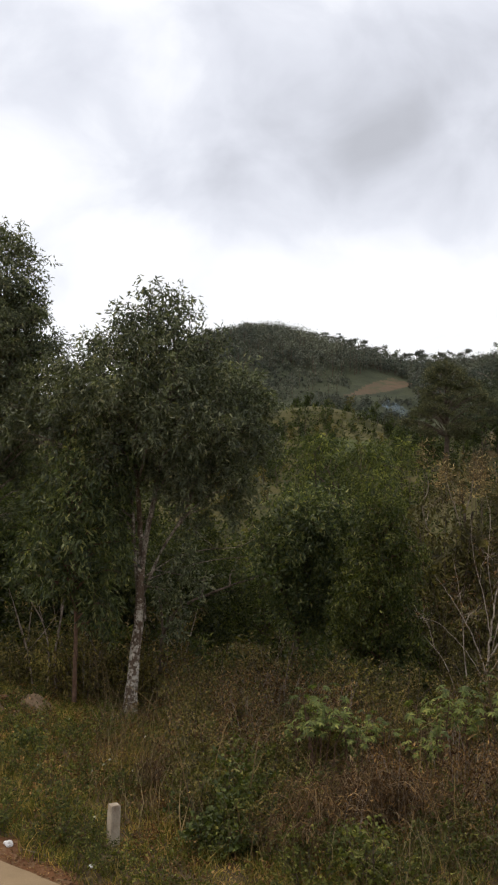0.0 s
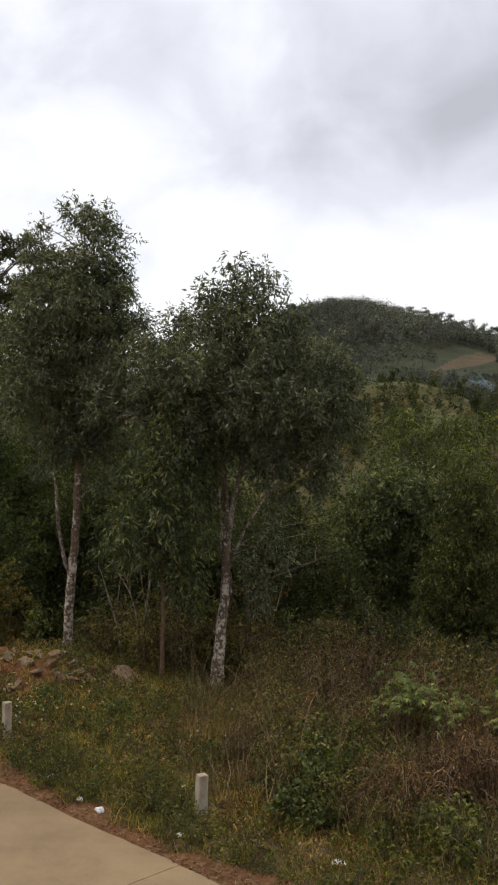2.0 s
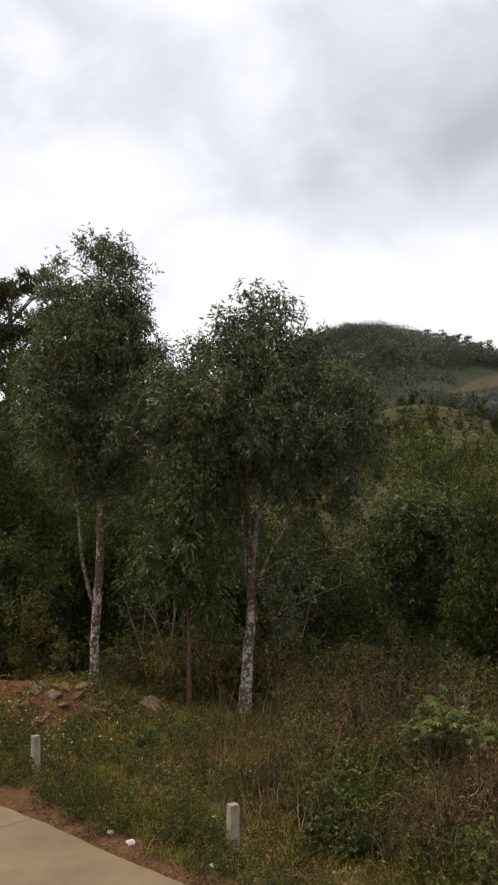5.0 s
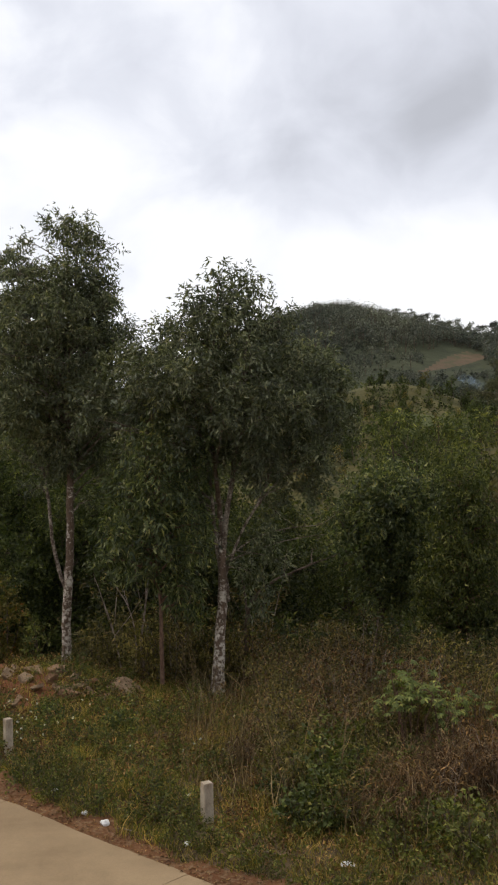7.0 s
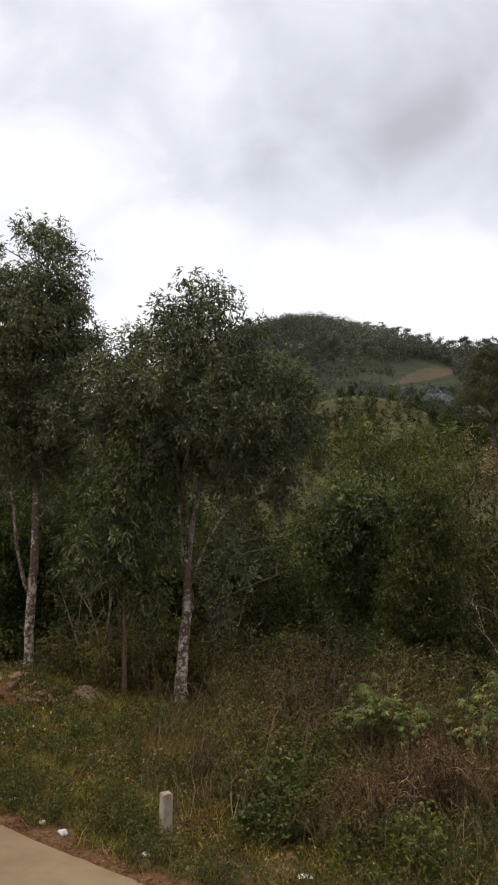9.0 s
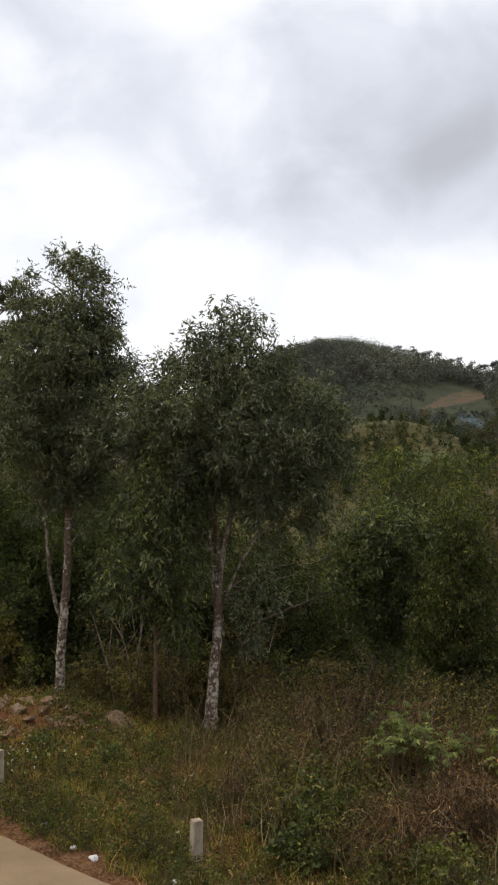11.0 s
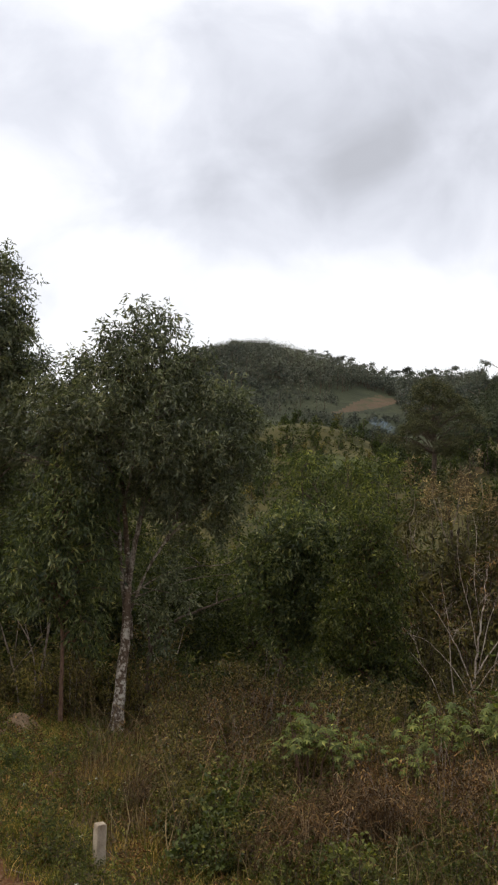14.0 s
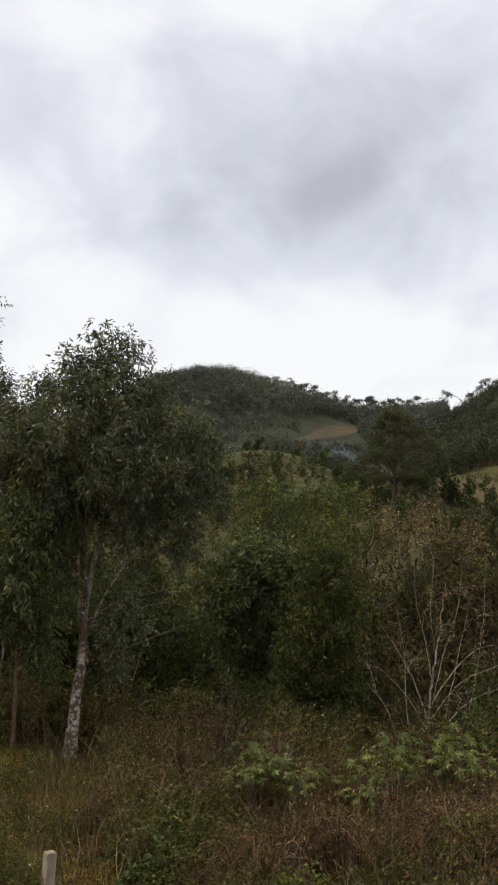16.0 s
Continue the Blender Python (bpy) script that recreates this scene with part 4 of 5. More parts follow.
def lone_pine(x, y, h):
    """A big old pine: bare bole, spreading limbs and a broad open dome of needle tufts."""
    blobs = []
    for k in range(50):
        f = 0.3 + 0.66 * (k + rng.random()) / 50
        d = np.interp(f, (0.3, 0.45, 0.65, 0.82, 0.97), (4.6, 6.6, 6.2, 4.6, 1.2)) * rng.uniform(0.35, 1.0)
        a = k * 2.4 + rng.normal() * 0.4
        for _ in range(4):
            o = rng.normal(size=3) * (0.9, 0.9, 0.35)
            blobs.append((math.cos(a) * d + o[0], math.sin(a) * d + o[1], h * f + o[2], rng.uniform(0.45, 0.85)))
    return plant("pine_tree", "large lone pine with dark spreading crown on the slope", "tree", (x, y, ground_at(x, y)),
                 [[(0, 0, -0.5, 0.48), (0.1, 0, h * 0.2, 0.40), (0.15, 0, h * 0.4, 0.32), (-0.1, 0, h * 0.7, 0.2), (0, 0, h * 0.96, 0.04)]], blobs,
                 BARK_BROWN, LEAF_PINE, density=9, per=11, size=0.7, droop=-0.1, leaf=(0.42, 0.07), limb_r=0.06, flat=0.6, minfork=0.3, group="pines", limb_mat=BARK_BROWN)


lone_pine(47.6, 163, 17.6)

# ---- undergrowth: shrubs, weeds and dry stalks ----
def bushy(name, label, h, w, n_stems, leaf_mat, bark_mat, density, per, leaf, droop, size, group, stem_r=0.012):
    stems, blobs = [], []
    for _ in range(n_stems):
        a, d = rng.random() * 6.28, w * math.sqrt(rng.random()) * 0.8
        x, y, z = math.cos(a) * d, math.sin(a) * d, h * rng.uniform(0.5, 1.0)
        stems.append([(x * 0.3, y * 0.3, -0.1, stem_r), (x * 0.55 + rng.normal() * 0.1 * w, y * 0.55 + rng.normal() * 0.1 * w, z * 0.5, stem_r * 0.8), (x, y, z, stem_r * 0.3)])
        blobs.append((x, y, z * 0.92, w * rng.uniform(0.25, 0.42)))
        blobs.append((x * 0.8, y * 0.8, z * 0.55, w * rng.uniform(0.25, 0.42)))
        blobs.append((x * 0.8 + rng.normal() * 0.2 * w, y * 0.8 + rng.normal() * 0.2 * w, z * 0.22, w * rng.uniform(0.2, 0.35)))
    return plant(name, label, "shrub", (0, 0, -50), stems, blobs, bark_mat, leaf_mat, density, per, size, droop, leaf, stem_r * 0.7, group, sides=4, trunk_name="stem", crown="leaves", minfork=0.1, simple=True)


SHRUB = bushy("shrub", "green broad-leaved roadside shrub", 1.2, 0.75, 6, LEAF_MID, BARK_BROWN, 16, 9, (0.10, 0.057), 0.3, 0.28, "roadside shrubs")
OLIVE = bushy("shrub", "olive green tangled scrub bush", 1.4, 0.8, 7, LEAF_OLIVE, BARK_BROWN, 17, 9, (0.095, 0.036), 0.4, 0.3, "roadside shrubs")
WEED = bushy("weed", "low fresh green leafy weed", 0.5, 0.42, 5, LEAF_MID, BARK_BROWN, 22, 5, (0.062, 0.031), 0.2, 0.16, "verge weeds", 0.006)
DRY = bushy("dry_shrub", "brown withered shrub with dry stalks and curled leaves", 1.5, 0.8, 10, LEAF_DRY, BARK_BARE, 9, 4, (0.09, 0.033), 0.6, 0.3, "dry shrubs", 0.007)
SCRUB = bushy("scrub_bush", "twiggy grey-brown undergrowth bush with sparse leaves", 2.3, 1.1, 9, LEAF_SCRUB, BARK_STEM, 7, 7, (0.11, 0.04), 0.5, 0.4, "understorey scrub", 0.010)
UNDER = bushy("understorey_bush", "leafy olive green bush in the shade of the trees", 2.0, 0.9, 7, LEAF_DARK, BARK_BROWN, 11, 10, (0.15, 0.05), 0.6, 0.34, "understorey bushes", 0.009)
UNDER_OLIVE = bushy("understorey_bush", "half-dry olive brown bush under the trees", 1.8, 0.8, 7, LEAF_OLIVE, BARK_BROWN, 9, 9, (0.13, 0.042), 0.6, 0.34, "understorey bushes", 0.009)
BROAD = bushy("broad_leaved_bush", "low dark green bush with broad rounded leaves", 0.95, 0.6, 7, LEAF_BROAD, BARK_BROWN, 22, 6, (0.095, 0.072), 0.25, 0.22, "broad-leaved bushes", 0.008)
THICK = bushy("thicket_bush", "tall dark green thicket bush on the slope", 2.8, 1.6, 8, LEAF_DEEP, BARK_BROWN, 7, 12, (0.135, 0.05), 0.35, 0.5, "slope thicket", 0.016)


def castor_plant():
    """Upright stems that carry whorls of stalked, finger-lobed leaves."""
    ob = thing("castor_plant", "pale green plant with large finger-lobed leaves", "plant", (0, 0, -50), "pale green plants")
    stems, heads = [], []
    for _ in range(6):
        a, d, z = rng.random() * 6.28, 0.5 * math.sqrt(rng.random()), rng.uniform(0.9, 1.5)
        x, y = math.cos(a) * d, math.sin(a) * d
        stems.append(curve_path([(x * 0.2, y * 0.2, -0.1, 0.012), (x * 0.6, y * 0.6, z * 0.5, 0.01), (x, y, z, 0.005)], 3, 0.01))
        for k in range(9):
            b, f = rng.random() * 6.28, rng.uniform(0.6, 1.0)
            h = np.array((x * f + 0.2 * math.cos(b), y * f + 0.2 * math.sin(b), z * f + rng.uniform(-0.02, 0.12)))
            stems.append([(x * f, y * f, z * f, 0.004), (*h, 0.002)])
            heads.append((h, b))
    V, F = tubes(stems, 4)
    tagged(child("branchwork", raw_mesh("branchwork", V, F, BARK_RED, True), ob), kind="stuff")
    P, D, T = [], [], []
    for h, b in heads:
        n = unit(np.array((0.5 * math.cos(b), 0.5 * math.sin(b), 1.0)) + rng.normal(size=3) * 0.25)
        u = unit(np.cross(n, (0.3, 0.9, 0.2)))
        w = np.cross(n, u)
        for k in range(8):
            t = k / 8 * 6.0 + b
            P.append(h)
            D.append(u * math.cos(t) + w * math.sin(t) - np.array((0, 0, 0.35)))
            T.append(n)
    V, F = leaf_blades(np.array(P), np.array(D), rng.uniform(0.085, 0.135, len(P)), 0.040, 0.2, np.array(T))
    child("leaves", raw_mesh("leaves", V, F, LEAF_PALE), ob)
    return ob


PALE = castor_plant()


def rubble(x, y):
    """True on the rubble heap and the bare red bank, where little grows."""
    for qx, qy in ((-0.49, 14.0), (-3.96, 17.35)):  # trodden ground before the posts
        if_near = (np.abs((x - qx) * qy - (y - qy) * qx) / np.hypot(qx, qy) < 0.15) & (y < qy + 0.1) & (y > qy - 0.55)
        if np.ndim(x) == 0 and if_near:
            return True
        if np.ndim(x):
            x = np.where(if_near, -4.35, x)
            y = np.where(if_near, 21.2, y)
    return (np.hypot(x + 4.35, y - 21.2) < 1.15) | ((np.abs(x + 7.9) < 2.6) & (np.abs(y - 23.6) < 1.3))


def scatter(proto, n, box, ok, scale=(0.75, 1.25), tilt=4):
    """Places n copies of a plant at random within a box of the plan where ok(x, y, u) holds."""
    done = tries = 0
    while done < n and tries < n * 60:
        tries += 1
        x, y = rng.uniform(box[0], box[1]), rng.uniform(box[2], box[3])
        if not ok(x, y, float(past_road(x, y))) or (rubble(x, y) and rng.random() < 0.9):
            continue
        s = rng.uniform(*scale)
        c = copy_thing(proto, pose(x, y, ground_at(x, y) - 0.02, rng.normal() * tilt, rng.normal() * tilt, rng.random() * 360))
        c.scale = (s, s, s * rng.uniform(0.85, 1.15))
        done += 1


def seen_side(x, y):
    return -0.33 < math.atan2(x, y) < 0.43


def off_trunks(x, y, d=0.7):
    return min(math.hypot(x + 4, y - 23.6), math.hypot(x + 0.4, y - 21.5), math.hypot(x + 1.6, y - 21.2)) > d


CASTORS = ((2.7, 16.2, 1.05), (2.5, 16.5, 0.9), (3.25, 16.1, 0.8), (4.4, 15.7, 0.75), (4.9, 17.0, 1.1), (5.3, 17.3, 1.0), (6.0, 17.0, 1.2), (6.5, 17.2, 1.05), (3.9, 16.9, 0.75))


def shows(x, y):
    """False where a tall shrub would grow right in front of a castor plant."""
    return all(abs(x - cx * y / cy) > 0.4 or not cy - 1.6 < y < cy + 0.3 for cx, cy, _ in CASTORS)


scatter(WEED, 84, (-6, 5, 11, 24), lambda x, y, u: 0.45 < u < 5.5 and seen_side(x, y), (0.5, 1.1))
scatter(WEED, 24, (1.2, 6.5, 12.5, 17), lambda x, y, u: 1.0 < u < 7 and seen_side(x, y), (0.8, 1.3))
scatter(WEED, 40, (-6, 0.5, 12, 20), lambda x, y, u: 0.4 < u < 1.3 and seen_side(x, y), (0.4, 0.8))
scatter(SHRUB, 18, (-0.6, 6, 12, 20), lambda x, y, u: 1.5 < u < 5.5 and x > 0.3 and seen_side(x, y) and shows(x, y), (0.45, 0.8))
scatter(OLIVE, 74, (0.4, 9, 13, 23), lambda x, y, u: 2.0 < u < 9 and seen_side(x, y) and off_trunks(x, y) and shows(x, y), (0.45, 0.85))
scatter(DRY, 76, (0.2, 9, 12, 23), lambda x, y, u: 1.9 < u < 9 and seen_side(x, y) and off_trunks(x, y) and shows(x, y) and not (x < 2.2 and y < 15.3), (0.5, 0.9))
scatter(OLIVE, 16, (4, 9.5, 18, 24), lambda x, y, u: seen_side(x, y), (0.7, 1.1))
scatter(SCRUB, 36, (-6, 9, 21.5, 30), lambda x, y, u: u > 6.2 and seen_side(x, y) and off_trunks(x, y, 0.9), (0.6, 1.0))
scatter(UNDER, 46, (-6, 8, 22.3, 29), lambda x, y, u: u > 6.8 and seen_side(x, y) and off_trunks(x, y, 0.9), (0.55, 1.1))
scatter(SCRUB, 20, (0.6, 5.5, 21.6, 24.5), lambda x, y, u: off_trunks(x, y, 0.9), (0.45, 0.75))
scatter(UNDER_OLIVE, 18, (-3.6, 0.4, 22.4, 25), lambda x, y, u: off_trunks(x, y, 0.8), (0.5, 0.95))
scatter(UNDER_OLIVE, 34, (-6, 8, 21.8, 27), lambda x, y, u: u > 6.4 and seen_side(x, y) and off_trunks(x, y, 0.9), (0.5, 1.0))
scatter(THICK, 8, (-10.5, -5.5, 25.5, 29), lambda x, y, u: True, (0.5, 0.8))
scatter(THICK, 34, (-10, 14, 25, 44), lambda x, y, u: seen_side(x, y), (0.7, 1.25))
RUSTY = bushy("withered_bush", "tall olive and rust brown bush going dry", 3.4, 1.4, 9, LEAF_RUST, BARK_BROWN, 9, 11, (0.13, 0.045), 0.4, 0.42, "withered bushes", 0.014)
for x, y, s in ((7.4, 26.6, 1.0), (8.6, 27.2, 1.3), (9.8, 27.6, 1.4), (8.0, 29.4, 2.0), (8.8, 30.0, 2.15), (9.8, 29.8, 2.1), (10.8, 29.6, 2.2), (11.8, 30.5, 2.2), (7.2, 29.6, 1.5), (10.9, 27.0, 1.3), (9.4, 25.6, 0.8), (7.9, 25.4, 0.7)):
    copy_thing(RUSTY, pose(x, y, ground_at(x, y) - 0.1, 0, 0, x * 83)).scale = (s, s, s * 1.15)
RUSTY.location = rooted(12.5, 28)
REED = plant("dry_reed", "tall dry stalk with a pale feathery seed head", "plant stalk", rooted(9.1, 29.0),
             [[(0, 0, -0.2, 0.009), (0.3, 0.1, 4.2, 0.007), (0.12, 0, 8.0, 0.004)]], [(0.1, 0, 8.1, 0.2), (0.15, 0, 8.4, 0.14), (-0.05, 0, 7.8, 0.14)], BARK_BROWN, STRAW,
             density=60, per=9, size=0.22, droop=0.2, leaf=(0.13, 0.02), group="dry reeds", trunk_name="stem", crown="seed_head", sides=5, simple=True)
for ob in REED.children:
    if ob.name.startswith("seed_head"):
        tagged(ob, kind="stuff")
for k in range(17):
    x, y = 8.2 + 3.2 * k / 16 + rng.normal() * 0.12, rng.uniform(28.2, 30.4)
    copy_thing(REED, pose(x, y, ground_at(x, y), 0, rng.normal() * 2, rng.random() * 360)).scale = (1.2, 1.2, rng.uniform(0.9, 1.04))
VALLEY = bushy("valley_bush", "rounded dark green bush crowding the valley slope", 3.2, 2.0, 7, LEAF_DARK, BARK_BROWN, 1.7, 9, (0.36, 0.17), 0.3, 0.7, "valley bushes", 0.02)
scatter(VALLEY, 26, (6, 22, 38, 62), lambda x, y, u: seen_side(x, y), (0.6, 1.0))
scatter(VALLEY, 36, (-3, 32, 36, 95), lambda x, y, u: seen_side(x, y), (0.7, 1.3))
for x, y, s in CASTORS:
    copy_thing(PALE, pose(x, y, ground_at(x, y), 0, 0, x * 97)).scale = (s, s, s)
for x, y, s in ((0.75, 13.8, 0.7), (1.0, 14.2, 0.85), (1.3, 14.5, 0.75), (0.55, 14.7, 0.6), (1.6, 14.1, 0.7), (1.5, 14.9, 0.8), (0.9, 15.1, 0.75), (1.1, 13.5, 0.6), (-3.6, 19.2, 0.5), (-2.2, 18.6, 0.5)):
    copy_thing(BROAD, pose(x, y, ground_at(x, y), 0, 0, x * 131)).scale = (s * 1.15, s * 1.15, s * 1.15)
VALLEY.location = rooted(14, 40)
for proto in (SHRUB, OLIVE, WEED, DRY, SCRUB, THICK, PALE, UNDER, UNDER_OLIVE, BROAD):
    x, y = 7.5 + rng.random() * 2, 19 + rng.random() * 4
    proto.location = rooted(x, y)

# ---- trees on the middle slopes and the forest on the far hills ----
def round_tree(name, label, h, w, mat, n):
    bl = [(rng.normal() * w * 0.3, rng.normal() * w * 0.3, h * f, w * q) for f, q in ((0.2, 0.5), (0.38, 0.55), (0.55, 0.52), (0.7, 0.45), (0.86, 0.3))]
    return plant(name, label, "tree", (0, 0, -50), [[(0, 0, -0.4, h * 0.022), (0, 0, h * 0.5, h * 0.015), (0, 0, h * 0.95, 0.02)]], bl, BARK_BROWN, mat, n * 0.42, 10, 0.85, 0.2, (0.5, 0.28), 0.06,
                 "hillside trees", twig=False, sides=5, simple=True)


HILL_TREES = [round_tree("hillside_tree", "round dark green tree on the grassy slope", 6.5, 2.2, LEAF_DEEP, 6.5),
              round_tree("hillside_tree", "olive green tree on the grassy slope", 5.0, 2.0, LEAF_OLIVE, 4.5),
              round_tree("hillside_tree", "slim dark conifer-like tree on the slope", 8.0, 1.6, LEAF_PINE, 5.5),
              round_tree("hillside_tree", "light green bushy tree on the slope", 4.5, 1.9, LEAF_MID, 4.5)]


def hill_copy(a, r, k, s, free=False):
    if 15.7 < a < 17.7 and r < 178:
        return  # open ground before the lone pine
    if not free and (10.2 < a < 13.8 and 172 < r < 206 or a > 17.9 and r > 172):
        return  # the crop field and the open meadow
    x, y = r * math.sin(radians(a)), r * math.cos(radians(a))
    top = (ground_at(x, y) + (6.5, 5.0, 8.0, 4.5)[k] * s - 5.4) / r
    if not free and (5 < a < 13 and top > 0.036 or top > 0.048):
        return  # the knoll's crest is open grass
    c = copy_thing(HILL_TREES[k], pose(x, y, ground_at(x, y) - 0.2, 0, 0, rng.random() * 360))
    c.scale = (s, s, s * rng.uniform(0.85, 1.15))


for _ in range(60):
    r = rng.uniform(75, 120)
    hill_copy(rng.uniform(-3, 24), r, int(rng.choice([0, 1, 1, 3])), rng.uniform(0.5, 0.95))
for _ in range(120):
    r = rng.uniform(110, 228)
    hill_copy(rng.uniform(-4, 24), r, int(rng.choice([0, 0, 1, 2])), rng.uniform(0.4, 0.95))
for a, r, k, s in ((6.2, 236, 0, 0.85), (8.0, 243, 0, 0.75), (8.75, 234, 0, 0.65), (8.6, 235, 0, 0.6), (7.9, 233, 0, 0.42), (9.7, 234, 3, 0.6), (10.9, 233, 0, 0.45), (11.0, 236, 1, 0.8), (12.4, 232, 0, 0.8), (17.2, 185, 0, 1.0), (18.2, 178, 0, 1.1), (15.6, 182, 0, 1.0), (14.9, 176, 2, 0.9), (19.2, 170, 0, 0.9), (20.4, 168, 0, 0.9), (14.3, 200, 0, 1.0), (14.8, 210, 0, 1.2), (15.4, 205, 2, 1.0), (13.7, 208, 0, 0.8), (18.3, 215, 0, 0.9), (12.9, 214, 2, 0.6)):
    hill_copy(a, r, k, s, True)
for _ in range(120):
    hill_copy(rng.uniform(5, 14), rng.uniform(196, 231), int(rng.choice([0, 0, 2, 1])), rng.uniform(0.35, 0.65))
for _ in range(64):
    hill_copy(rng.uniform(4.5, 14), rng.uniform(150, 227), int(rng.choice([0, 0, 1, 3])), rng.uniform(0.28, 0.5), True)
for _ in range(34):
    hill_copy(rng.uniform(16.8, 24), rng.uniform(140, 176), int(rng.choice([0, 0, 2])), rng.uniform(0.6, 0.9))
for a, k in zip((20.0, 21.0, 22.0, 23.0), range(4)):
    HILL_TREES[k].location = (140 * math.sin(radians(a)), 140 * math.cos(radians(a)), ground_at(140 * math.sin(radians(a)), 140 * math.cos(radians(a))))


def far_forest(name, label, n, sample, hrange, puffs, leaf, mat, shape=(0.36, 0.36, 0.48), even=0.0):
    """Distant woods: many crowns of leaf tufts on their slopes, too many to count."""
    a, r = sample(n)
    x, y = r * np.sin(np.radians(a)), r * np.cos(np.radians(a))
    z = gz(x, y)
    h = rng.uniform(*hrange, len(x)) * np.where((r > 578) & (r < 640), 0.62, 1.0) * (1 + 0.35 * fbm(x, y, 9))
    c = np.stack([x, y, z + h * 0.52], -1)
    o = ball(len(x) * puffs).reshape(len(x), puffs, 3)
    P = (c[:, None] + o * (h[:, None, None] * np.array(shape))).reshape(-1, 3)
    o = unit(o.reshape(-1, 3)) + rng.normal(size=P.shape) * (1.5 - even)
    V, F = leaf_blades(P, np.cross(o, rng.normal(size=P.shape)), leaf * rng.uniform(0.6, 1.3, len(P)), leaf * 0.75, 0.1, o)
    tr = [[(x[i], y[i], z[i] - 0.3, 0.02 * h[i]), (x[i], y[i], z[i] + h[i] * 0.7, 0.01 * h[i])] for i in range(len(x))]
    tV, tF = tubes(tr, 3)
    ob = thing(name, label, "forest", (0, 0, 0), kind="stuff")
    child("crowns", raw_mesh("crowns", V, F, mat), ob)
    child("trunks", raw_mesh("trunks", tV, tF, BARK_BROWN), ob)
    return ob


def pick(amin, amax, rmin, rmax):
    return lambda n: (rng.uniform(amin, amax, n), np.sqrt(rng.uniform(rmin**2, rmax**2, n)))


def wooded(n):
    """The ridge's woods, above the fields and down the gully behind the lone pine."""
    a = rng.uniform(2, 19, n)
    low = np.interp(a, (2, 6, 10, 12, 13.4, 14.2, 14.8, 16, 19), (486, 490, 492, 502, 516, 508, 430, 395, 380)) + 7 * fbm(a * 9, a * 0, 4.0) - np.where((a > 10.6) & (a < 14.3), 4, 46) * rng.random(n) ** 3
    return a, low + (616 - low) * rng.random(n) ** 0.8


def patchy(n):
    """Thickets along the gullies and field edges of the far slope."""
    a, r = pick(1, 14.4, 300, 494)(n * 5)
    x, y = r * np.sin(np.radians(a)), r * np.cos(np.radians(a))
    on = (fbm(x, y, 14) + 0.5 * fbm(x, y, 5) > 0.1) & ~((a > 11) & (a < 14.2) & (r > 455))
    return a[on][:n], r[on][:n]


def open_slope(n):
    """Scrub that leaves the knoll's crest, the crop field and the meadow free."""
    a, r = pick(-2, 24, 62, 246)(n)
    bare = (rng.random(len(a)) < 0.62) & ((a > 5) & (a < 13) & (r > 224) | (a > 9.8) & (a < 13.8) & (r > 174) & (r < 206) | (a > 18) & (r > 172) | (a > 15.6) & (a < 17.6) & (r > 120) & (r < 172))
    return a[~bare], r[~bare]


far_forest("ridge_forest", "dark forest covering the far ridge", 3200, wooded, (6, 11), 60, 0.78, LEAF_HAZED, (0.36, 0.36, 0.46), even=1.3)
far_forest("spur_forest", "dense woodland on the eastern spur", 1300, pick(16.8, 23.6, 300, 420), (6, 10), 80, 0.62, LEAF_SPUR, (0.38, 0.38, 0.46), even=1.3)
far_forest("slope_scrub", "scattered scrub on the far slope", 1100, patchy, (0.8, 4.0), 30, 0.6, LEAF_HAZED)
far_forest("hillside_scrub", "low olive scrub covering the valley slopes", 1100, open_slope, (0.6, 1.7), 22, 0.34, LEAF_HILL)
far_forest("green_scrub", "low dark green scrub on the valley slopes", 900, open_slope, (1.2, 3.4), 40, 0.4, LEAF_DEEP)


def crest_trees():
    """Tall umbrella-shaped trees that stand out along the skyline."""
    for a, r, h in ((4.4, 600, 9), (5.2, 602, 10), (6.0, 598, 9), (7.4, 600, 9), (8.8, 602, 10), (9.6, 598, 12), (10.2, 600, 13), (10.8, 602, 13), (11.4, 598, 15), (12.0, 600, 14), (12.6, 600, 15), (13.2, 598, 15), (13.8, 602, 14), (14.6, 600, 16), (15.4, 598, 14), (15.9, 596, 15), (16.3, 600, 14), (17.2, 560, 13), (18.7, 402, 11), (19.1, 400, 13), (20.2, 402, 12), (21.3, 398, 11)):
        x, y = r * math.sin(radians(a)), r * math.cos(radians(a))
        w = h * 0.4
        bl = [(rng.normal() * w * 0.62, rng.normal() * w * 0.62, h * f, w * q) for f, q in ((0.66, 0.2), (0.78, 0.26), (0.84, 0.3), (0.9, 0.3), (0.93, 0.3), (0.96, 0.26), (0.99, 0.2))]
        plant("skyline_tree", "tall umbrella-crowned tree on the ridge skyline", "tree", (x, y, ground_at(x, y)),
              [[(0, 0, -1, 0.3), (0.2, 0, h * 0.5, 0.22), (0, 0, h * 0.9, 0.1)]], bl, BARK_BARE, LEAF_HAZED, 3.0, 9, 1.0, 0.1, (0.55, 0.3), 0.14, "skyline trees", twig=False, sides=4, flat=0.55, simple=True)


crest_trees()


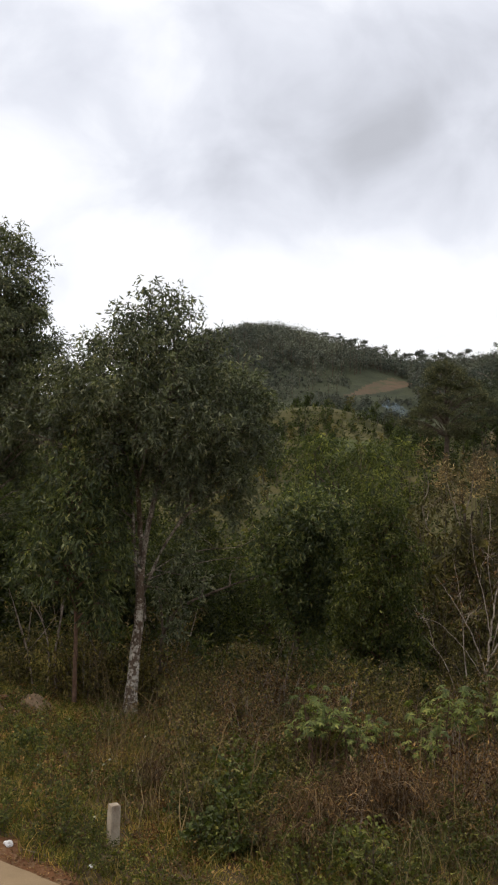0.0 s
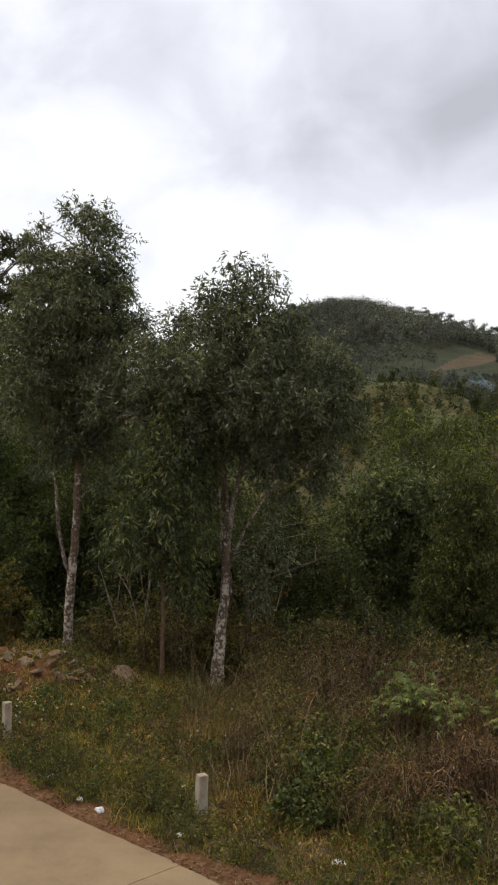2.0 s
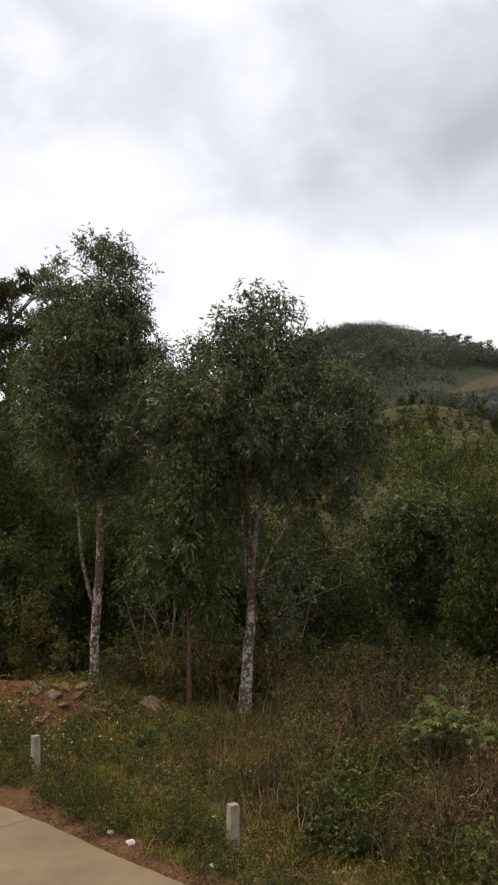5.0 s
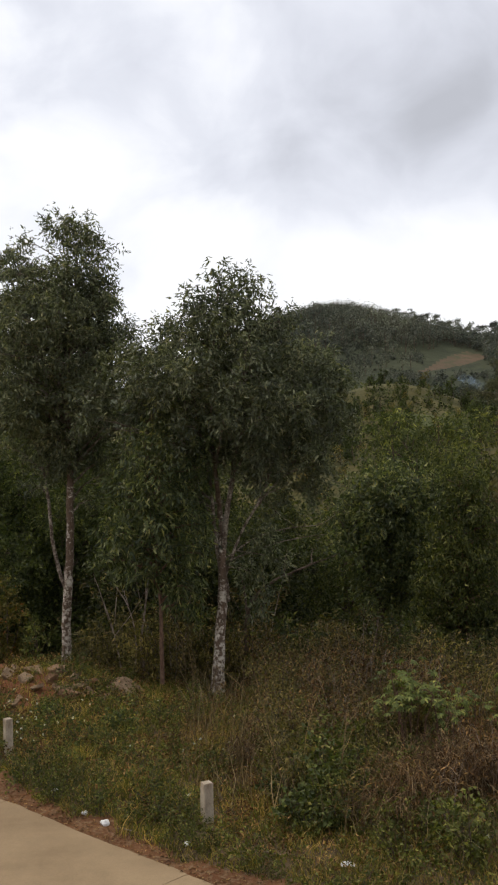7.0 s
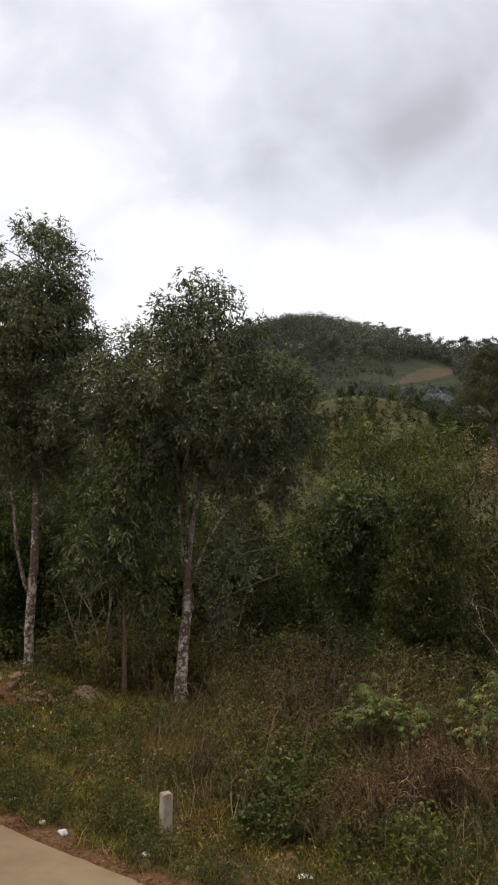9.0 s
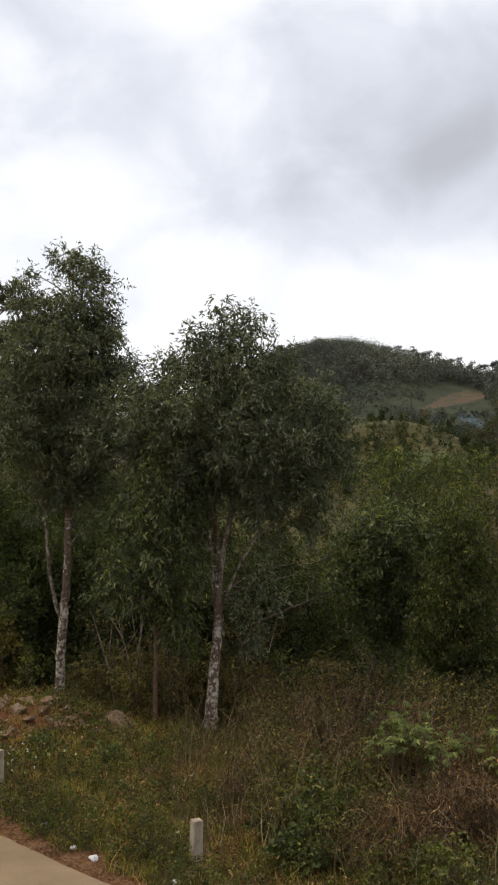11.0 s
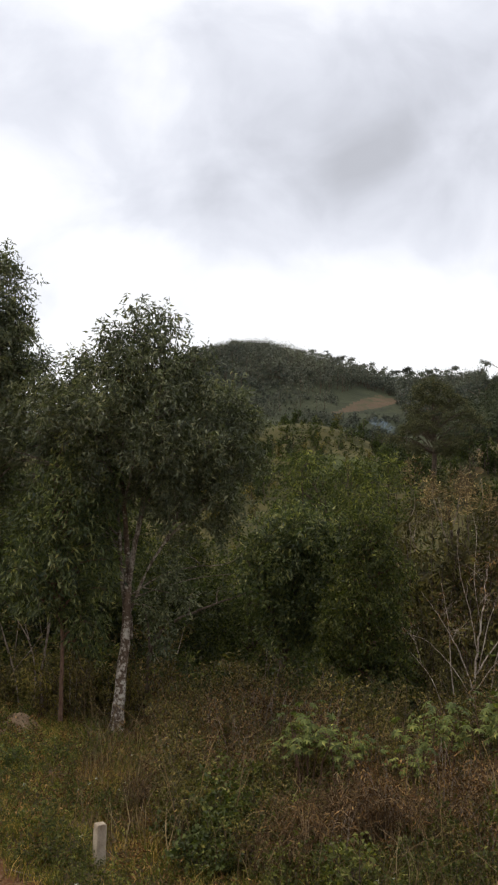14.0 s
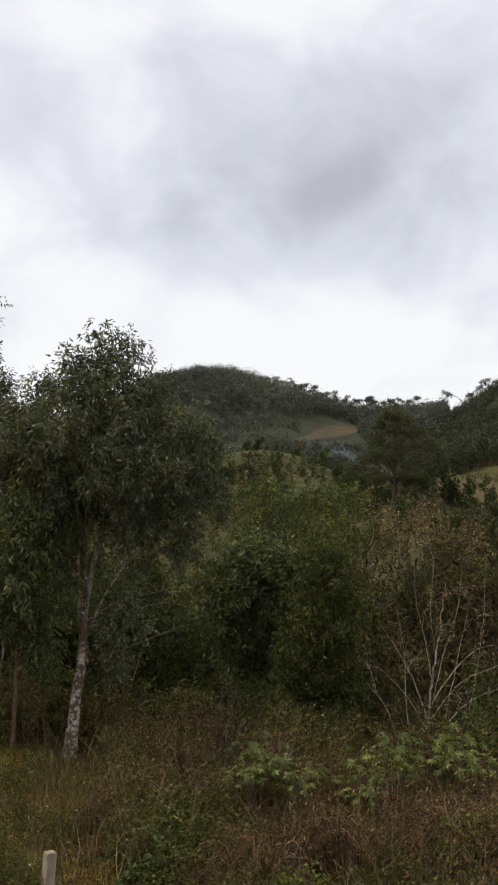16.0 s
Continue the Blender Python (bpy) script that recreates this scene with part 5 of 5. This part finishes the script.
# ---- marker posts, rocks and litter along the verge ----
def marker_post(x, y, w, h, turn, tilt, label):
    ob = thing("marker_post", label, "post", (x, y, ground_at(x, y)), "roadside marker posts")
    bm = bmesh.new()
    rings = []
    for z, k in ((-0.3, 1.0), (0.1, 1.0), (h * 0.4, 0.985), (h * 0.7, 0.99), (h - 0.015, 0.98), (h, 0.88)):
        c = w / 2 * k
        q = []
        for sx, sy in ((-1, -0.86), (-0.86, -1), (0.86, -1), (1, -0.86), (1, 0.86), (0.86, 1), (-0.86, 1), (-1, 0.86)):
            q.append(bm.verts.new((sx * c + rng.normal() * 0.0025, sy * c + rng.normal() * 0.0025, z)))
        rings.append(q)
    for a, b in zip(rings, rings[1:]):
        for i in range(8):
            bm.faces.new((a[i], a[(i + 1) % 8], b[(i + 1) % 8], b[i]))
    bm.faces.new(rings[-1])
    part("shaft", bm, CONCRETE_POST, ob)
    ob.rotation_euler = (radians(tilt[0]), radians(tilt[1]), radians(turn))
    return ob


marker_post(-0.49, 14, 0.14, 0.54, 28, (0.5, 1.0), "weathered square concrete marker post in roadside weeds")
marker_post(-3.94, 17.35, 0.125, 0.62, 40, (-0.5, 0.8), "weathered square concrete marker post in thin grass")


def rock(x, y, size, squash, sink, label, turn=0, broken=0.32):
    bm = bmesh.new()
    bmesh.ops.create_icosphere(bm, subdivisions=3, radius=1.0)
    off = Vector((x * 3.1, y * 1.7, size * 9))
    cuts = [(Vector(unit(rng.normal(size=3))), rng.uniform(broken, broken + 0.34)) for _ in range(13)]
    for v in bm.verts:
        for n, d in cuts:  # broken faces
            over = v.co.dot(n) - d
            if over > 0:
                v.co -= n * over
        v.co *= 1 + 0.06 * noise.noise(v.co * 1.1 + off) + 0.05 * noise.noise(v.co * 5 + off)
        v.co.x, v.co.y, v.co.z = v.co.x * size * 1.25, v.co.y * size, v.co.z * size * squash * 1.15
    me = bpy.data.meshes.new("rock")
    bm.to_mesh(me)
    bm.free()
    me.materials.append(ROCK)
    ob = new("rock", me)
    ob.matrix_world = pose(x, y, ground_at(x, y) + size * squash * (1 - sink) * 0.6, 0, 8, turn)
    return tagged(ob, label, "rock", "verge rocks")


rock(-4.28, 21.9, 0.26, 0.8, 0.6, "angular pale rock on the rubble heap", 20)
rock(-4.46, 21.35, 0.2, 1.1, 0.8, "upright tan rock on the rubble heap", 75)
rock(-2.42, 21.4, 0.38, 0.7, 1.1, "large rounded brown boulder half in weeds", 10, 0.62)
rock(-3.45, 20.7, 0.27, 0.65, 0.6, "pale grey flat-faced rock in weeds", 35)
rock(-2.75, 20.7, 0.24, 0.55, 0.6, "grey stone sunk in grass", 50)
rock(-3.95, 21.7, 0.24, 0.8, 0.5, "reddish brown rock on the rubble heap", 0)
for _ in range(34):
    a, d = rng.random() * 6.28, 1.2 * math.sqrt(rng.random())
    rock(-4.3 + math.cos(a) * d * 1.2, 21.4 + math.sin(a) * d, rng.uniform(0.09, 0.2), rng.uniform(0.6, 0.9), 0.15, "small rubble stone on red soil", rng.random() * 360)


def crumpled(x, y, size, label):
    bm = bmesh.new()
    bmesh.ops.create_icosphere(bm, subdivisions=2, radius=size)
    for v in bm.verts:
        v.co *= 1 + 0.5 * noise.noise(v.co * 14 + Vector((x, y, 0))) + rng.normal() * 0.06
        v.co.z *= 0.6
    me = bpy.data.meshes.new("litter_bag")
    bm.to_mesh(me)
    bm.free()
    me.materials.append(PLASTIC)
    ob = new("litter_bag", me)
    ob.location = (x, y, ground_at(x, y) + size * 0.42)
    return tagged(ob, label, "litter", "roadside litter")


crumpled(-1.92, 14.2, 0.07, "crumpled white plastic bag on bare soil")
crumpled(-0.74, 13.3, 0.055, "small white paper scrap on bare soil")
crumpled(-2.26, 14.6, 0.05, "small pale crumpled wrapper on bare soil")

# ---- grass and flowers of the verge ----
def grass_field(name, label, n, ok, height, mat, width=0.012, box=(-10, 9, 10, 26), lean=0.38):
    x, y = rng.uniform(box[0], box[1], n), rng.uniform(box[2], box[3], n)
    keep = ok(x, y, past_road(x, y)) & ~(rubble(x, y) & (rng.random(n) < np.where(x < -5.4, 0.93, 0.55))) & (np.abs(np.degrees(np.arctan2(x, y)) - 3) < 23)
    x, y = x[keep], y[keep]
    clump = 0.6 + 0.4 * fbm(x, y, 0.35) + 0.3 * fbm(x + 9, y, 0.12)
    h = rng.uniform(*height, len(x)) * np.clip(clump, 0.25, 1.4)
    P = np.stack([x, y, gz(x, y) - 0.02], -1)
    D = unit(rng.normal(size=P.shape) * lean + (0, 0, 1))
    bend = rng.normal(size=P.shape) * (0.35, 0.35, 0.1)
    side = unit(np.cross(D, rng.normal(size=P.shape))) * width / 2
    m = P + D * h[:, None] * 0.55
    t = P + (D + bend) * h[:, None]
    V = np.stack([P - side, P + side, m + side * 0.8, m - side * 0.8, t], 1).reshape(-1, 3)
    k = np.arange(len(x))[:, None] * 5
    F = np.concatenate([k + (0, 1, 2), k + (0, 2, 3), k + (3, 2, 4)], 1).reshape(-1, 3)
    return tagged(new(name, raw_mesh(name, V, F, mat)), label, "grass", kind="stuff")


grass_field("verge_grass", "mixed green and dry verge grass", 190000, lambda x, y, u: (u > 0.42 + 0.3 * fbm(x, y, 0.5)) & (u < 8), (0.12, 0.42), GRASS)
grass_field("tall_dry_grass", "tall dry straw stalks among shrubs", 17000, lambda x, y, u: (u > 1.8) & (u < 9) & (x > -1), (0.5, 1.35), STRAW, 0.012, lean=0.22)
grass_field("edge_grass", "sparse short tufts on the bare road edge", 9000, lambda x, y, u: (u > 0.08) & (u < 0.9) & (fbm(x, y, 0.3) > 0.25), (0.04, 0.14), GRASS)


def flowers(n):
    x, y = rng.uniform(-8, 4.5, n), rng.uniform(12, 22, n)
    u = past_road(x, y)
    keep = (u > 0.9) & (u < 4.5) & (fbm(x, y, 0.8) > 0.1)
    x, y = x[keep], y[keep]
    c = np.stack([x, y, gz(x, y) + rng.uniform(0.2, 0.42, len(x))], -1)
    P = np.repeat(c, 6, 0)
    D = rng.normal(size=P.shape) + (0, 0, 0.4)
    V, F = leaf_blades(P, D, 0.032, 0.017)
    return tagged(new("wild_flowers", raw_mesh("wild_flowers", V, F, PETAL)), "tiny white wild flowers in the verge", "flowers", kind="stuff")


flowers(420)


# ---- dry arching canes among the shrubs ----
def dry_cane(length, bend, twigs):
    ob = thing("dry_cane", "long pale dry cane arching out of the scrub", "plant stalk", (0, 0, 0), "dry canes")
    p = [(bend * f * f * length, 0, length * f * (1 - 0.25 * bend * f), 0.009 * (1 - 0.6 * f)) for f in (0, 0.25, 0.5, 0.75, 1.0)]
    V, F = tubes([curve_path(p, 3, 0.004)], 4)
    child("cane", raw_mesh("cane", V, F, STRAW, True), ob)
    for k in range(twigs):
        q = p[1 + k % 4]
        a = rng.random() * 6.28
        V, F = tubes([[(*q[:3], 0.004), (q[0] + 0.15 * math.cos(a), 0.15 * math.sin(a), q[2] + 0.12, 0.003), (q[0] + 0.25 * math.cos(a), 0.25 * math.sin(a), q[2] + 0.28, 0.0015)]], 3)
        child("side_twig", raw_mesh("side_twig", V, F, STRAW), ob)
    return ob


canes = [dry_cane(1.4, 0.15, 4), dry_cane(1.7, 0.4, 5), dry_cane(1.2, 0.7, 3), dry_cane(1.8, 0.25, 6)]
for cane in canes:
    x, y = 2.5 + rng.random() * 4, 17.5 + rng.random() * 2
    cane.location = rooted(x, y)
    scatter(cane, 17, (0.5, 8.5, 13, 23), lambda x, y, u: 1.6 < u < 8 and seen_side(x, y), (0.6, 1.1), 15)
    scatter(cane, 5, (-6, 0.5, 18, 26), lambda x, y, u: 5.5 < u < 9 and seen_side(x, y), (0.7, 1.1))


def dry_clump(n, h):
    """A tangle of dry grass: many thin stalks that rise, arch over and hang."""
    ob = thing("dry_grass_clump", "tangled clump of dry pinkish brown grass stalks", "grass clump", (0, 0, 0), "dry grass clumps")
    paths = []
    for _ in range(n):
        a, d, q = rng.random() * 6.28, rng.uniform(0.15, 0.75), h * rng.uniform(0.5, 1.0)
        x, y = rng.normal() * 0.14, rng.normal() * 0.14
        c, e = math.cos(a) * d, math.sin(a) * d
        paths.append(curve_path([(x, y, -0.05, 0.0045), (x + c * 0.3, y + e * 0.3, q * 0.7, 0.004), (x + c * 0.75, y + e * 0.75, q, 0.003), (x + c * 1.15, y + e * 1.15, q * rng.uniform(0.45, 0.9), 0.0018)], 3, 0.012))
    V, F = tubes(paths, 3)
    tagged(child("tangle", raw_mesh("tangle", V, F, STALK), ob), kind="stuff")
    P = np.array([p[k][:3] for p in paths for k in (3, 5, 6, 8)])
    V, F = leaf_blades(P, rng.normal(size=P.shape) + (0, 0, -0.5), rng.uniform(0.06, 0.14, len(P)), 0.014)
    child("leaves", raw_mesh("leaves", V, F, LEAF_DRY), ob)
    return ob


for clump, spots in ((dry_clump(110, 0.95), ((2.3, 13.7, 1.0), (2.9, 14.1, 1.1), (3.4, 14.0, 1.0), (2.6, 14.6, 0.7), (3.9, 14.6, 0.8), (0.35, 17.0, 0.7))),
                     (dry_clump(90, 0.75), ((1.9, 13.3, 0.9), (2.0, 14.3, 0.9), (3.3, 14.9, 0.8), (4.4, 14.3, 0.9), (0.1, 16.2, 0.7), (0.7, 17.6, 0.8), (5.3, 15.8, 0.8)))):
    clump.location = rooted(2.8, 13.2)
    for x, y, k in spots:
        copy_thing(clump, pose(x, y, ground_at(x, y), 0, 0, x * 211)).scale = (k, k, k)
    clump.location = rooted(5.8, 14.8 + len(spots) * 0.1)


def herb_cover(name, label, n, ok, height, leaf, mat, seed_shift):
    """Low leafy herbs: little rosettes and shoots closing the ground between the weeds."""
    x, y = rng.uniform(-9, 8, n), rng.uniform(11, 26, n)
    keep = ok(x, y, past_road(x, y)) & ~(rubble(x, y) & (rng.random(n) < np.where(x < -5.4, 0.93, 0.55))) & (fbm(x + seed_shift, y, 0.45) + 0.6 * fbm(x, y + seed_shift, 0.16) > -0.1) & (np.abs(np.degrees(np.arctan2(x, y)) - 3) < 23)
    x, y = x[keep], y[keep]
    h = rng.uniform(*height, len(x)) * np.clip(0.7 + 0.5 * fbm(x, y, 0.4), 0.3, 1.3)
    c = np.stack([x, y, gz(x, y) + h], -1)
    P = np.repeat(c, 6, 0) + rng.normal(size=(len(c) * 6, 3)) * (0.035, 0.035, 0.04)
    D = rng.normal(size=P.shape) + (0, 0, 0.15)
    s = rng.uniform(0.6, 1.3, len(P))
    V, F = leaf_blades(P, D, leaf[0] * s, leaf[1] * s)
    return tagged(new(name, raw_mesh(name, V, F, mat)), label, "ground cover", kind="stuff")


herb_cover("verge_herbs", "low olive green herbs between the grass", 15000, lambda x, y, u: (u > 0.4) & (u < 7), (0.03, 0.26), (0.06, 0.028), LEAF_MID, 3.0)
herb_cover("dry_herbs", "withered brown herbs between the grass", 16000, lambda x, y, u: (u > 0.7) & (u < 9) & (x < 2.5 + rng.normal(size=len(x))), (0.03, 0.35), (0.06, 0.025), LEAF_DRY, 11.0)
herb_cover("fresh_herbs", "bright fresh herbs in patches", 9000, lambda x, y, u: (u > 0.5) & (u < 5) & (fbm(x, y, 1.1) > 0.15), (0.05, 0.34), (0.07, 0.035), LEAF_LIGHT, 23.0)


# ---- thin smoke from a burning field on the far slope ----
def smoke_plume():
    bm = bmesh.new()
    for k in range(6):
        q = bmesh.ops.create_icosphere(bm, subdivisions=3, radius=1.0)["verts"]
        off, at = Vector((4.2 * k, 1.1, 7.7)), Vector((-2.6 + 0.95 * k, 0.5 * k, 1.3 - 0.45 * k + rng.normal() * 0.3))
        for v in q:
            v.co *= 1 + 0.5 * noise.noise(v.co * 1.6 + off)
            v.co.x, v.co.y, v.co.z = v.co.x * 1.9, v.co.y * 1.5, v.co.z * 1.2
            v.co += at
    me = bpy.data.meshes.new("smoke_plume")
    bm.to_mesh(me)
    bm.free()
    me.materials.append(SMOKE)
    me.polygons.foreach_set("use_smooth", np.ones(len(me.polygons), bool))
    ob = new("smoke_plume", me)
    x, y = 310 * math.sin(radians(13.6)), 310 * math.cos(radians(13.6))
    ob.location = (x, y, 5.4 + 310 * 0.0445)
    ob.visible_shadow = False
    return tagged(ob, "thin bluish smoke drifting over the far field", "smoke", kind="stuff")


smoke_plume()


# ---- fallen leaves and twigs on the bare road edge ----
def leaf_litter(n):
    s, u = rng.uniform(-12, 14, n), np.abs(rng.normal(size=n)) * 0.32 - 0.02
    x, y = across[0] * (ROAD_IN + u) + along[0] * s, across[1] * (ROAD_IN + u) + along[1] * s
    P = np.stack([x, y, np.maximum(gz(x, y), np.where(u < 0.0, 0.0, -9)) + 0.012], -1)
    D = rng.normal(size=P.shape) * (1, 1, 0.12)
    V, F = leaf_blades(P, D, rng.uniform(0.02, 0.06, n), rng.uniform(0.008, 0.03, n), 0.3, np.tile((0.0, 0.1, 1.0), (n, 1)))
    return tagged(new("leaf_litter", raw_mesh("leaf_litter", V, F, LEAF_DRY)), "dry fallen leaves along the road edge", "leaf litter", kind="stuff")


leaf_litter(5000)


def fallen_stick(x, y, length, turn, label):
    V, F = tubes([curve_path([(0, 0, 0, 0.011), (length * 0.35, 0.03, 0.015, 0.009), (length * 0.7, -0.02, 0.01, 0.007), (length, 0.03, 0.0, 0.003)], 4, 0.004)], 5)
    ob = new("fallen_stick", raw_mesh("fallen_stick", V, F, BARK_BARE, True))
    ob.matrix_world = pose(x, y, ground_at(x, y) + 0.012, 0, 0, turn)
    return tagged(ob, label, "stick", "fallen sticks")


for x, y, l, t in ((-1.3, 13.75, 0.55, 150), (0.05, 12.95, 0.6, -15), (-2.6, 15.15, 0.4, 130), (-3.6, 16.2, 0.45, 100)):
    fallen_stick(x, y, l, t, "dry fallen stick lying on red soil")


def paper_scrap(x, y, w, turn):
    bm = bmesh.new()
    bmesh.ops.create_grid(bm, x_segments=5, y_segments=4, size=0.5)
    for v in bm.verts:
        v.co.x, v.co.y = v.co.x * w * 1.5, v.co.y * w
        v.co.z = 0.25 * w * (1 + noise.noise(v.co * 22 + Vector((x, y, 0)))) * 0.6
    ext = bmesh.ops.extrude_face_region(bm, geom=bm.faces[:])
    for v in [g for g in ext["geom"] if isinstance(g, bmesh.types.BMVert)]:
        v.co.z += 0.002
    me = bpy.data.meshes.new("paper_scrap")
    bm.to_mesh(me)
    bm.free()
    me.materials.append(PLASTIC)
    ob = new("paper_scrap", me)
    ob.matrix_world = pose(x, y, ground_at(x, y) + 0.006, 4, 6, turn)
    return tagged(ob, "flat crumpled pale paper scrap on the verge", "litter", "roadside litter")


paper_scrap(-2.85, 15.55, 0.10, 30)
paper_scrap(-5.2, 17.6, 0.13, 70)
paper_scrap(1.25, 12.35, 0.12, 15)
